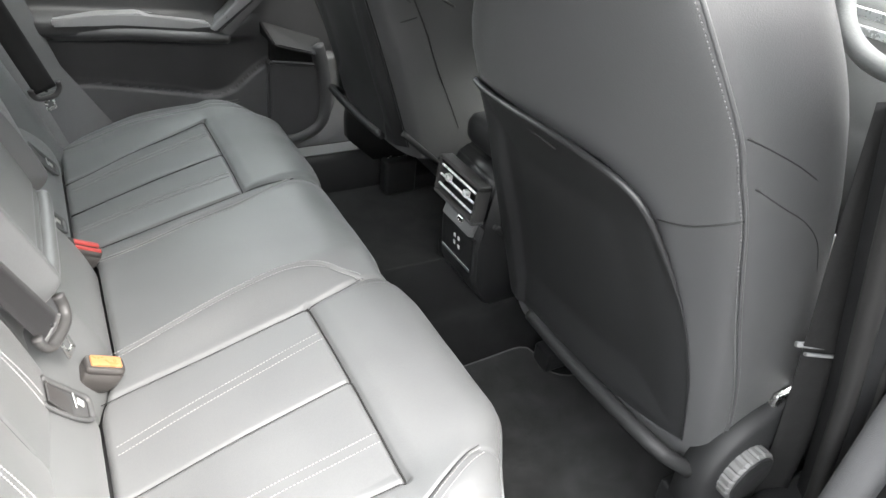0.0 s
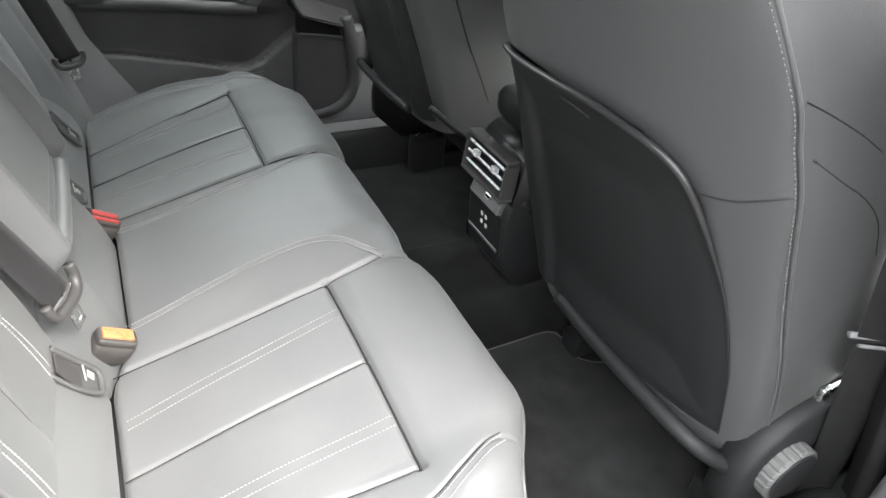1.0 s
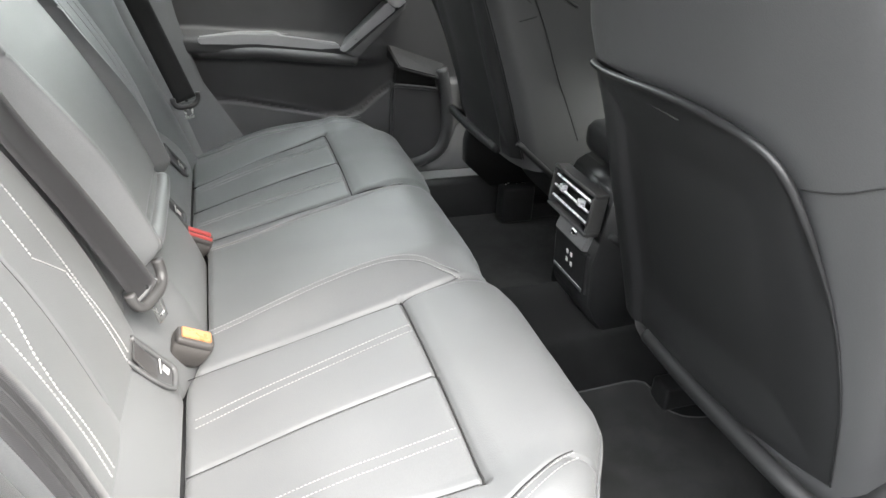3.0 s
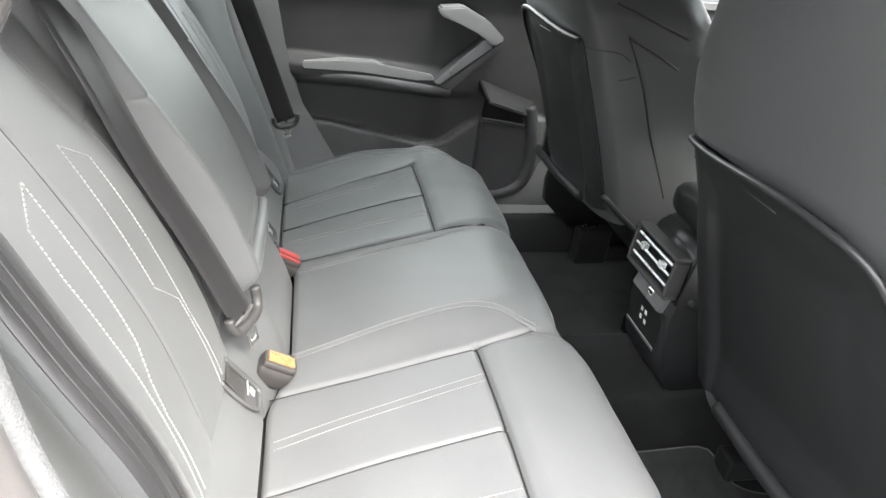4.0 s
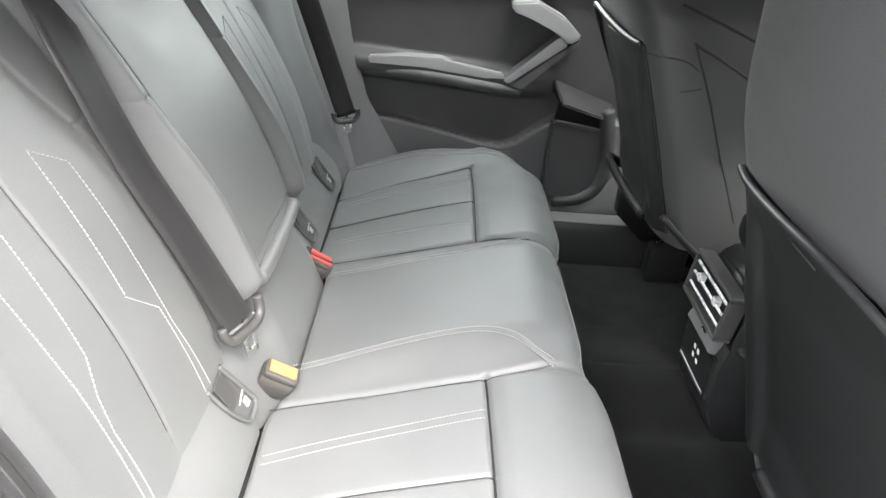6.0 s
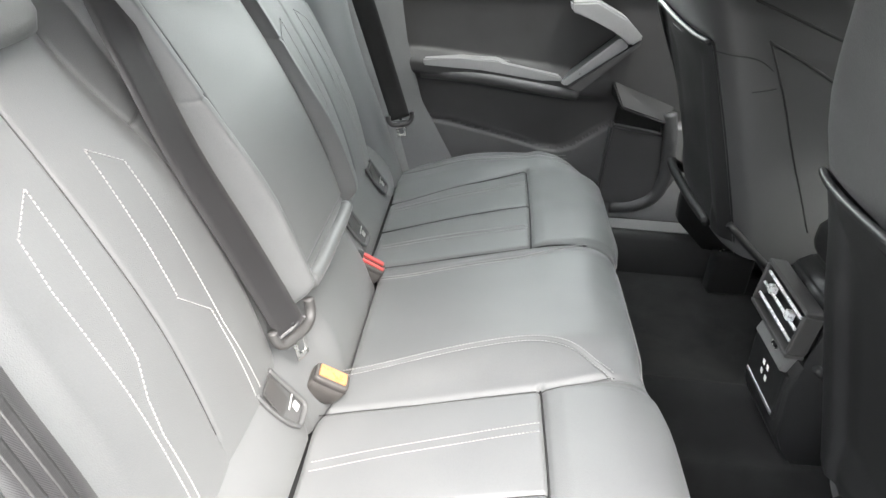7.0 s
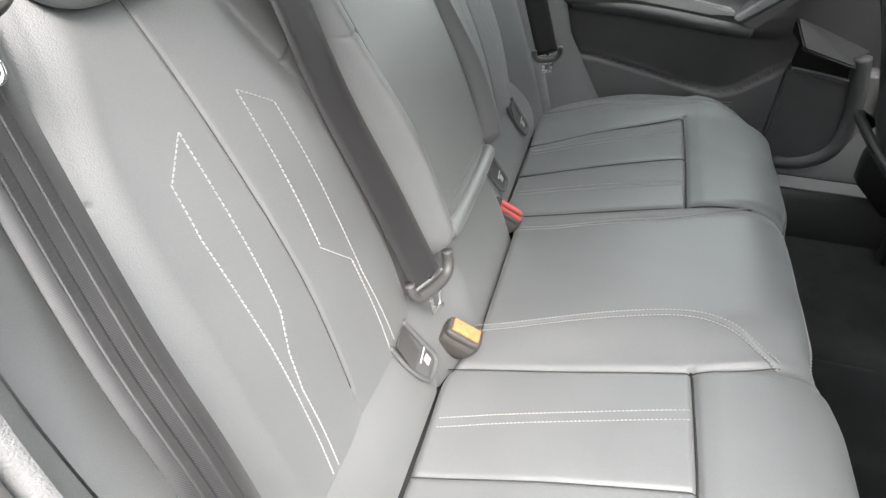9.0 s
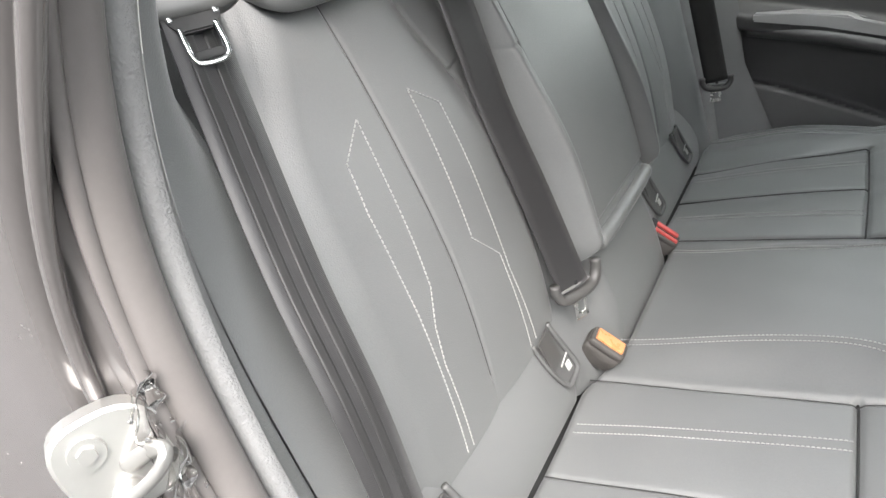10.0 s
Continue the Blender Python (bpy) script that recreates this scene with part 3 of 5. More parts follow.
# ---- seat belts ----
def slab_on(m, outline, thick):
    """A flat plate of the given outline in the plane of m."""
    bm = bmesh.new()
    f = bm.faces.new([bm.verts.new((a_, b_, -thick / 2)) for a_, b_ in outline])
    ext = bmesh.ops.extrude_face_region(bm, geom=[f])
    bmesh.ops.translate(bm, verts=[v for v in ext["geom"] if isinstance(v, bmesh.types.BMVert)], vec=(0, 0, thick))
    bmesh.ops.bevel(bm, geom=bm.edges[:], offset=thick * 0.25, segments=2, affect="EDGES")
    bm.transform(m)
    return bm


def belt(label, path, across, width=0.048, group="rear seat belts", ribs=(-0.009, 0.009), mat=None):
    ob = thing("seat_belt", label, "seat belt", group)
    pts = spline(path, 70)
    s = np.linspace(0, 1, 70)
    ac = np.stack([np.interp(s, np.linspace(0, 1, len(across)), [a[i] for a in across]) for i in range(3)], -1)
    ribbon("webbing", pts, ac, width, 0.0016, mat or WEBBING, ob)
    for off in ribs:
        q = ac / np.linalg.norm(ac, axis=1, keepdims=True)
        ribbon("rib", pts + q * off + np.array((0.0010, 0, 0.0004)), ac, 0.0085, 0.0010, RIB, ob, "ribbed darker woven band")
    return ob


def tongue(ob, centre, across, down, plate=STEEL, scale=1.0, shroud=0.076, body=COVER):
    """The plastic slider with its slotted metal plate, down being the plate's direction."""
    m = axes_pose(centre, across, down)
    half_ = shroud / 2
    place = m @ Matrix.Diagonal((scale, scale, scale, 1))
    horn = spline([(-half_, -0.020, 0.002), (-half_ + 0.0005, -0.008, 0.002), (-half_ + 0.007, 0.004, 0.001), (-half_ * 0.45, 0.009, 0), (half_ * 0.3, 0.010, 0), (half_ - 0.010, 0.005, 0.001), (half_ - 0.001, -0.008, 0.002), (half_, -0.024, 0.002)], 44)
    tube("slider", [tuple(place @ Vector(q)) for q in horn], 0.0078 * scale, body, ob, "curved black plastic slider with raised ends", 12, 0.85)
    bar_ = part("slot_bar", box((shroud * 0.72, 0.0045, 0.004), 0.0012, place @ pose(0, -0.001, 0.006)), TRIM, ob, "grey bar across the slider")
    part("stop_button", box((0.008, 0.008, 0.006), 0.0025, place @ pose(0.002, -0.004, 0.007), 3), PLASTIC, bar_, "small round belt stop", True)
    # plate with a window in it
    bm = bmesh.new()
    for sx, sy, ox, oy in ((0.0065, 0.038, -0.0095, 0.026), (0.0065, 0.038, 0.0095, 0.026), (0.025, 0.009, 0, 0.0415), (0.025, 0.013, 0, 0.0135)):
        b2 = box((sx, sy, 0.0025), 0.0008)
        tmp = bpy.data.meshes.new("tmp")
        b2.transform(Matrix.Translation((ox, oy, 0)))
        b2.to_mesh(tmp)
        b2.free()
        bm.from_mesh(tmp)
        bpy.data.meshes.remove(tmp)
    bm.transform(m @ Matrix.Diagonal((scale, scale, scale, 1)))
    part("latch_plate", bm, plate, ob, "slotted bright metal latch plate")


mid = belt("dark grey woven belt of the middle seat hanging over the backrest",
           [(-0.25, -0.13, 1.02), (-0.155, -0.167, 0.874), (-0.095, -0.203, 0.773), (-0.050, -0.211, 0.668), (0.002, -0.212, 0.560), (0.056, -0.200, 0.422)],
           [(0.25, 1, 0.0), (0.3, 1, 0), (0.42, 0.9, 0)], 0.052, ribs=())
tongue(mid, (0.060, -0.200, 0.428), (0.36, 0.92, 0.02), (0.22, 0.02, -0.97), scale=1.0, shroud=0.080)

near_belt = belt("dark grey woven outer rear belt hanging down the seat side",
                 [(-0.300, -0.468, 1.01), (-0.240, -0.497, 0.955), (-0.170, -0.532, 0.895), (-0.121, -0.560, 0.849), (-0.077, -0.587, 0.797), (-0.012, -0.620, 0.695), (0.038, -0.636, 0.605), (0.066, -0.638, 0.503), (0.078, -0.630, 0.40), (0.078, -0.618, 0.31)],
                 [(0.36, 0.92, -0.15), (0.24, 0.93, -0.27), (0.18, 0.95, -0.22), (0.06, 0.98, -0.14), (0.10, 0.98, -0.05)], ribs=(-0.0085, 0.0085))
# grey slider cap with a dark neck and a chromed loop lying on the webbing
m_ = axes_pose((-0.119, -0.561, 0.848), (0.45, 0.89, 0.05), (0.58, -0.34, -0.74))
out_ = -1 if (m_.to_3x3() @ Vector((0, 0, 1))).x < 0 else 1
rings = []
for v_, hw_, th_ in ((-0.040, 0.028, 0.004), (-0.037, 0.036, 0.007), (-0.028, 0.042, 0.010), (-0.010, 0.045, 0.011), (-0.002, 0.044, 0.009), (0.000, 0.041, 0.004)):
    rings.append([tuple(m_ @ Vector((hw_ * math.copysign(abs(math.cos(w)) ** 0.5, math.cos(w)), v_ - 0.010 * math.cos(w) ** 2, out_ * 0.004 + th_ * math.sin(w)))) for w in (2 * math.pi * k / 36 for k in range(36))])
loft("slider_cap", rings, SLIDER, near_belt, "rounded grey plastic slider")
neck = slab_on(m_ @ pose(0, 0, out_ * 0.006), [(-0.021, -0.004), (0.021, -0.004), (0.019, 0.005), (0.014, 0.012), (-0.014, 0.012), (-0.019, 0.005)], 0.005)
neck_ob = part("neck", neck, PLASTIC, near_belt, "black plastic neck of the latch plate")
loop_path = [(-0.0125, 0.008), (-0.0125, 0.030), (-0.0075, 0.036), (0.0075, 0.036), (0.0125, 0.030), (0.0125, 0.008)]
tube("latch_plate", [tuple(m_ @ Vector((a_, b_, out_ * 0.0075))) for a_, b_ in spline(loop_path, 48)], 0.0026, CHROME, near_belt, "chromed loop of the latch plate", 10, 0.7)
part("latch_bar", box((0.022, 0.007, 0.004), 0.0015, m_ @ pose(0, 0.0305, out_ * 0.0072)), PLASTIC, near_belt, "dark lower bar of the loop")
for a_ in (-0.0165, 0.0165):
    part("rivet", box((0.005, 0.005, 0.004), 0.0015, m_ @ pose(a_, 0.0005, out_ * 0.0088), 3), CHROME, neck_ob, "bright rivet", True)

far_belt = belt("black woven outer rear belt hanging beside the door",
                [(-0.150, 0.615, 1.03), (-0.045, 0.628, 0.85), (-0.012, 0.630, 0.746), (0.028, 0.632, 0.625), (0.060, 0.635, 0.525), (0.087, 0.638, 0.440)],
                [(0.97, 0.18, 0.0), (0.97, 0.18, 0), (0.97, 0.2, 0)], mat=BLACK_BELT, ribs=())
tongue(far_belt, (0.088, 0.637, 0.432), (0.95, 0.30, 0.1), (0.05, 0.10, -0.99), STEEL, 0.85, 0.070)

# ---- front seats ----
SEAT_Z = [0.20, 0.29, 0.46, 0.60, 0.705, 0.78, 0.90, 1.00, 1.08]
SEAT_X = [0.826, 0.800, 0.750, 0.703, 0.669, 0.637, 0.580, 0.530, 0.490]
_ps = np.polyfit(SEAT_Z, SEAT_X, 3)


def seat_rear(z):
    return np.polyval(_ps, z)


OUTER_LINE = [0.616, 0.617, 0.617, 0.609, 0.598, 0.582, 0.570, 0.560, 0.545, 0.522, 0.490, 0.435]


def front_seat(side, label, lift=0.0, ahead=0.0, low=0.0):
    """side: -1 beside the open door, 1 beyond the console. out runs outwards from the console; lift: the seat's height setting; low: how much higher its back panel ends."""
    ob = thing("front_seat", label, "car seat", "front seats")

    def pt(x, out, z):
        return (x + ahead, side * out, z + lift)

    def half(z_):
        return float(np.interp(z_, [0.24, 0.32, 0.45, 0.60, 0.70, 0.757, 0.80, 0.835, 0.86, 0.90, 0.93, 1.02], [0.240, 0.247, 0.251, 0.252, 0.2520, 0.2460, 0.234, 0.2175, 0.203, 0.1765, 0.1555, 0.118]))

    def middle(z_):
        return float(np.interp(z_, [0.24, 0.70, 0.757, 0.80, 0.835, 0.86, 0.90, 0.93, 1.02], [0.402, 0.3985, 0.4000, 0.409, 0.4195, 0.4275, 0.440, 0.4485, 0.4475]))

    def bow(out_):
        """How far the rounded rear face falls forward towards the door side."""
        return 0.030 * max(0.0, (out_ - 0.36) / 0.28) ** 2

    def flank(x_, z_, outer=True):
        """How far the seat's side stands out from its middle at a place."""
        hw = half(z_)
        depth = np.interp(z_, [0.24, 0.45, 0.75, 1.02], [0.20, 0.19, 0.17, 0.12])
        d_ = x_ - float(seat_rear(z_)) - depth / 2
        c_ = (d_ / 0.20) ** (1 / 0.3) if d_ > 0 else (-d_ / (depth / 2 - (0.028 if outer else 0.0))) ** 2
        return hw * math.sqrt(max(0.0, 1 - min(1.0, c_) ** 2)) ** (0.42 if d_ > 0 else 0.52)

    # backrest shell: rings up the spine, rounded rear corners
    rings = []
    turn = np.concatenate([np.linspace(-0.5, 0.5, 40, endpoint=False) * np.pi, np.pi / 2 + np.arccos(np.clip(np.linspace(1, -1, 64, endpoint=False), -1, 1))])
    for z in np.linspace(0.24 + 1.3 * low, 1.02, 80):
        hw, cy = half(z), middle(z)
        depth = np.interp(z, [0.24, 0.45, 0.75, 1.02], [0.20, 0.19, 0.17, 0.12])
        xr = float(seat_rear(z))
        cx = xr + depth / 2
        fore = 0.20
        ring = []
        for w in turn:
            c, s_ = np.cos(w), np.sin(w)
            ex = 0.50
            bulge = 0.036 * float(ease(c, 0.0, 0.2) * ease(z, 0.50, 0.66) * (1 - ease(z, 0.74, 0.90))) if s_ < 0 else 0.0
            yo = cy + (hw + bulge) * np.sign(s_) * abs(s_) ** (0.42 if c > 0 else 0.52)
            hollow = 0.050 * float(ease(yo, 0.184, 0.205) * (1 - ease(yo, float(np.interp(z, [0.45, 0.66, 0.70], [0.565, 0.525, 0.46])), float(np.interp(z, [0.45, 0.66, 0.70], [0.606, 0.565, 0.50])))) * ease(z, 0.280 + low, 0.31 + low) * (1 - ease(z, 0.696, 0.711))) if c < 0 else 0.0
            ring.append(pt(cx + (fore * abs(c) ** 0.3 if c > 0 else -(depth / 2 - bow(yo)) * abs(c) ** ex) + hollow, yo, z))
        rings.append(ring if side > 0 else ring[::-1])
    cut = next(i for i, r in enumerate(rings) if r[0][2] > 0.694 + lift)
    loft("lower_cover", rings[: cut + 1], SHADED_LEATHER, ob, "smooth black lower backrest cover", caps=False)
    loft("upper_cover", rings[cut:], SHADED_LEATHER, ob, "black leather upper backrest cover", caps=False)

    def skin(z, out):
        hw = half(z)
        depth = np.interp(z, [0.24, 0.45, 0.75, 1.02], [0.20, 0.19, 0.17, 0.12])
        s_ = min(1.0, abs((out - middle(z)) / hw)) ** (1 / 0.52)
        k_ = math.sqrt(1 - s_ * s_) ** 0.5
        return float(seat_rear(z)) + depth / 2 * (1 - k_) + bow(out) * k_

    # hard plastic rear panel, raised rim and hollow middle
    u = np.linspace(0, 1, 90)[:, None]
    v = np.linspace(0, 1, 90)[None, :]
    bottom = 0.284 + low
    z = bottom + (0.719 - bottom) * (1 - (1 - u) ** 1.35)
    inner = 0.181 + 0.004 * u
    outer = np.interp(z, [0.284, 0.34, 0.42, 0.50, 0.566, 0.627, 0.660, 0.680, 0.698, 0.709, 0.7147, 0.719], OUTER_LINE)
    outy = inner + (outer - inner) * v
    z = z - 0.014 * (1 - ease(outy, 0.20, 0.42)) * u**6 + 0 * v
    d_top = (0.719 - z) + 0 * v
    d_out = (outer - outy) + 0 * z
    edge = np.minimum(np.minimum(d_top, d_out), np.minimum(outy - inner, z - bottom))
    high = ease(z, 0.50, 0.68)
    lip = np.exp(-((np.minimum(d_top, d_out) / 0.012) ** 2)) * high
    x = np.vectorize(skin)(z, outy) - 0.003 - 0.009 * lip + 0.014 * ease(edge, 0.010, 0.10) * (1 - 0.4 * u) - 0.011 * (1 - ease(outy, 0.232, 0.250)) * ease(d_top, 0.01, 0.20) * ease(outy - inner, 0.002, 0.02)
    p = np.stack([x + ahead, side * outy, z + lift], -1)
    sheet("rear_panel", p, PANEL, ob, "hard dark plastic panel on the seat back", flip=side < 0)
    border = np.concatenate([p[-1, :], p[::-1, -1][1:]])
    border[:, 0] -= 0.001
    for _ in range(10):
        border[1:-1] = (border[:-2] + 2 * border[1:-1] + border[2:]) / 4
    tube("panel_piping", border[::2], 0.0014 + 0.0036 * ease(border[::2, 2] - lift, 0.52, 0.70), PANEL, ob, "smooth rounded rim of the panel", 8)
    tube("panel_edge", p[:, 0] + np.array((0.003, 0, 0)), 0.002, PANEL, ob, "straight inner edge of the panel", 8)

    # cover seams: shoulder seam across the wing and piping along the outer edge
    sh = np.array([pt(skin(zz_, oo_) - 0.0005, oo_, zz_) for oo_, zz_ in spline([(0.562, 0.672), (0.585, 0.678), (0.605, 0.686), (0.633, 0.703), (0.648, 0.713)], 24)])
    tube("shoulder_seam", sh, 0.0012, SEAM_SHADE, ob, "sewn seam across the shoulder", 6)
    pip = spline([*[pt(a_, middle(b_) + flank(a_, b_), b_) for a_, b_ in ((0.605, 0.950), (0.634, 0.893), (0.680, 0.810), (0.701, 0.766), (0.727, 0.712), (0.756, 0.640), (0.794, 0.551), (0.843, 0.446), (0.882, 0.343), (0.895, 0.265))]], 60)
    tube("side_piping", pip, 0.0026, SHADED_LEATHER, ob, "leather piping along the outer edge", 8)
    stitches("stitching", [pip + np.array((-0.006, 0, -0.003))], (-0.5, side * 0.87, 0), ob, label="row of grey stitching", pitch=0.006, width=0.0011, mat=GREY_THREAD)

    inner_line_ = [(0.668, 0.690), (0.70, 0.694), (0.745, 0.690), (0.79, 0.66)]
    tube("shoulder_seam", [pt(a_, middle(b_) - flank(a_, b_, False) + 0.0006, b_) for a_, b_ in spline(inner_line_, 24)], 0.0012, SEAM_SHADE, ob, "sewn seam across the shoulder", 6)
    for line in ([(0.690, 0.808), (0.737, 0.788), (0.785, 0.766), (0.830, 0.742)], [(0.725, 0.750), (0.781, 0.719), (0.836, 0.689), (0.882, 0.651), (0.915, 0.600)]):
        pts = [pt(a_, middle(b_) + flank(a_, b_) - 0.0008, b_) for a_, b_ in spline(line, 30)]
        tube("bolster_seam", pts, 0.0012, SEAM_SHADE, ob, "sewn bolster seam, crease shade put into its dark colour", 6)
    # seams on the flank beside the console
    for line, r in (([(0.737, 0.728), (0.756, 0.692), (0.806, 0.598), (0.857, 0.506), (0.907, 0.405)], 0.0018), ([(0.71, 0.779), (0.782, 0.754), (0.851, 0.729)], 0.0026),
                    ([(0.738, 0.725), (0.790, 0.702), (0.843, 0.675)], 0.0026), ([(0.733, 0.650), (0.765, 0.659)], 0.0012)):
        pts = [pt(a_, middle(b_) - flank(a_, b_, False) - 0.036 * float(ease(b_, 0.50, 0.66) * (1 - ease(b_, 0.74, 0.90))) + 0.001, b_) for a_, b_ in spline(line, 30)]
        tube("bolster_seam", pts, r, SEAM_SHADE, ob, "sewn bolster seam, crease shade put into its dark colour", 6)
    # thigh cushion and base
    rings = []
    for x_, z0, z1, w in ((0.90, 0.16, 0.36, 0.235), (0.96, 0.13, 0.40, 0.25), (1.10, 0.12, 0.40, 0.255), (1.30, 0.13, 0.42, 0.255), (1.38, 0.16, 0.42, 0.245), (1.42, 0.22, 0.38, 0.22)):
        ring = []
        for wv in np.linspace(0, 2 * np.pi, 40, endpoint=False):
            c, s_ = np.cos(wv), np.sin(wv)
            ring.append(pt(x_ + (1.2 * low if x_ < 1.2 else 0.0), 0.402 + w * np.sign(c) * abs(c) ** 0.5, (z0 + z1) / 2 + (z1 - z0) / 2 * np.sign(s_) * abs(s_) ** 0.5))
        rings.append(ring if side < 0 else ring[::-1])
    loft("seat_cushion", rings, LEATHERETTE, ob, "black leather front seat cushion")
    # bar under the rear panel, side cover and recliner wheel
    tube("cross_bar", spline([pt(a_ - 0.3 * low, b_, c_ + low) for a_, b_, c_ in ((0.802, 0.272, 0.276), (0.796, 0.40, 0.274), (0.802, 0.590, 0.270), (0.850, 0.640, 0.235))], 40), 0.013 if side < 0 else 0.010, PLASTIC, ob, "smooth dark bar under the seat back", 12)
    tube("inner_edge", spline([pt(0.775, 0.158, 0.405), pt(0.83, 0.156, 0.355), pt(0.912, 0.156, 0.285)], 12), 0.007, PLASTIC, ob, "smooth hinge cover edge", 8)
    prof = spline([(0.845, 0.17), (0.845, 0.25), (0.885, 0.315), (0.96, 0.345), (1.06, 0.33), (1.20, 0.26), (1.36, 0.22), (1.36, 0.12), (1.1, 0.09), (0.92, 0.10)], 60)
    rings = [[pt(a, 0.625, b) for a, b in prof], [pt(a, 0.668, b) for a, b in prof], [pt(1.05 + (a - 1.05) * 0.97, 0.676, 0.21 + (b - 0.21) * 0.93) for a, b in prof]]
    if side < 0:
        rings = [r[::-1] for r in rings]
    loft("side_cover", rings, PLASTIC, ob, "black plastic seat side cover")
    # recliner wheel with grip ribs
    c0 = Vector(pt(0.918, 0.0, 0.246))
    rings = []
    for out, r in ((0.662, 0.043), (0.668, 0.0485), (0.692, 0.0485), (0.697, 0.045)):
        rings.append([(c0.x + (r - (0.0024 if k % 4 == 0 and r > 0.048 else 0)) * math.cos(2 * math.pi * k / 88), side * out, c0.z + (r - (0.0024 if k % 4 == 0 and r > 0.048 else 0)) * math.sin(2 * math.pi * k / 88)) for k in range(88)])
        if side < 0:
            rings[-1] = rings[-1][::-1]
    hub_ = loft("recliner_wheel", rings, GRIP, ob, "ribbed grey backrest adjuster wheel", smooth=False)
    rings = [[(c0.x + r * math.cos(w), side * out, c0.z + r * math.sin(w)) for w in (2 * math.pi * k / 48 for k in range(48))] for out, r in ((0.690, 0.0440), (0.6985, 0.0425), (0.7000, 0.039))]
    loft("wheel_face", rings if side > 0 else [r_[::-1] for r_ in rings], PLASTIC, hub_, "black face of the adjuster wheel")
    bm = box((0.05, 0.012, 0.03), 0.004, Matrix.Translation(pt(0.985, 0.655, 0.352)))
    part("recliner_bracket", bm, STEEL, ob, "bright metal hinge bracket")
    # floor rail
    part("seat_rail", box((0.52, 0.05, 0.05), 0.006, Matrix.Translation((1.16, side * 0.60, 0.085))), PLASTIC, ob)
    part("seat_rail", box((0.52, 0.05, 0.05), 0.006, Matrix.Translation((1.16, side * 0.22, 0.085))), PLASTIC, ob)
    return ob


front_seat(-1, "black leather front seat with hard plastic back beside the open door")
front_seat(1, "black leather front seat with hard plastic back beyond the console", 0.055, -0.042, 0.075)

# ---- centre console with rear vents ----
con = thing("centre_console", "black plastic centre console with rear air vents and sockets", "car console")
prof = [(0.800, 0.205), (0.793, 0.30), (0.800, 0.345), (0.808, 0.360), (0.812, 0.452), (0.840, 0.470), (1.10, 0.49), (1.50, 0.46), (1.50, 0.10), (0.86, 0.12), (0.815, 0.175)]
bm = bmesh.new()
a = [bm.verts.new((x, -0.078, z)) for x, z in prof]
b = [bm.verts.new((x, 0.078, z)) for x, z in prof]
bm.faces.new(a)
bm.faces.new(b[::-1])
for i in range(len(prof)):
    j = (i + 1) % len(prof)
    bm.faces.new((a[i], b[i], b[j], a[j]))
bmesh.ops.bevel(bm, geom=bm.edges[:], offset=0.006, segments=3, affect="EDGES")
part("body", bm, PANEL, con, smooth=True)
# vent frame
VENT = axes_pose((0.787, 0.0, 0.407), (0, -1, 0), (0.10, 0, 1))
for sx, sy, ox, oy in ((0.158, 0.008, 0, 0.0385), (0.158, 0.008, 0, -0.0385), (0.008, 0.069, -0.075, 0), (0.008, 0.069, 0.075, 0)):
    part("vent_frame", box((sx, sy, 0.030), 0.003, VENT @ pose(ox, oy, 0.001)), COVER, con)
part("vent_back", box((0.14, 0.066, 0.006), 0.0, VENT @ pose(0, 0, -0.02)), SLOT_SHADE, con)
for oy in (-0.021, -0.0, 0.021):
    slat = part("slat", box((0.138, 0.0035, 0.022), 0.001, VENT @ pose(0, oy, 0.000, 24)), PLASTIC, con)
    part("slat_trim", box((0.134, 0.0046, 0.004), 0.0012, VENT @ pose(0, oy + 0.003, 0.0125, -30)), BRIGHT, slat, "bright strip on a vent slat")
for ox in (-0.036, 0.036):
    part("vent_tab", box((0.014, 0.014, 0.012), 0.002, VENT @ pose(ox, 0.008, 0.012)), BRIGHT, con, "bright vent slider")
for ox in np.linspace(-0.058, 0.058, 9):
    part("vane", box((0.0016, 0.060, 0.012), 0.0, VENT @ pose(float(ox), 0, -0.010)), PLASTIC, con)
# socket ledge and lower panel
LEDGE = axes_pose((0.792, 0.0, 0.338), (0, -1, 0), (0.35, 0, 1))
part("socket_ledge", box((0.112, 0.034, 0.014), 0.003, LEDGE), TRIM, con, "grey socket ledge")
socket = part("socket", box((0.022, 0.011, 0.004), 0.003, LEDGE @ pose(0.010, 0.002, 0.007)), STEEL, con, "small metal-rimmed socket")
part("socket_hole", box((0.015, 0.005, 0.003), 0.001, LEDGE @ pose(0.010, 0.002, 0.0085)), SLOT_SHADE, socket)
LOW = axes_pose((0.796, 0.0, 0.275), (0, -1, 0), (-0.05, 0, 1))
low_panel = part("lower_panel", box((0.132, 0.090, 0.012), 0.005, LOW), PLASTIC, con, "black panel with printed symbols")
for ox, oy in ((-0.008, 0.016), (0.008, 0.016), (-0.008, -0.002), (0.010, -0.004)):
    part("symbol", box((0.008, 0.009, 0.001), 0.0003, LOW @ pose(ox, oy, 0.0065)), WHITE, low_panel, "small pale symbol")
part("bright_strip", box((0.118, 0.007, 0.003), 0.001, LOW @ pose(0.0, -0.036, 0.0065)), SILVER, low_panel, "thin silver trim strip")
# front armrest above the console
rings = []
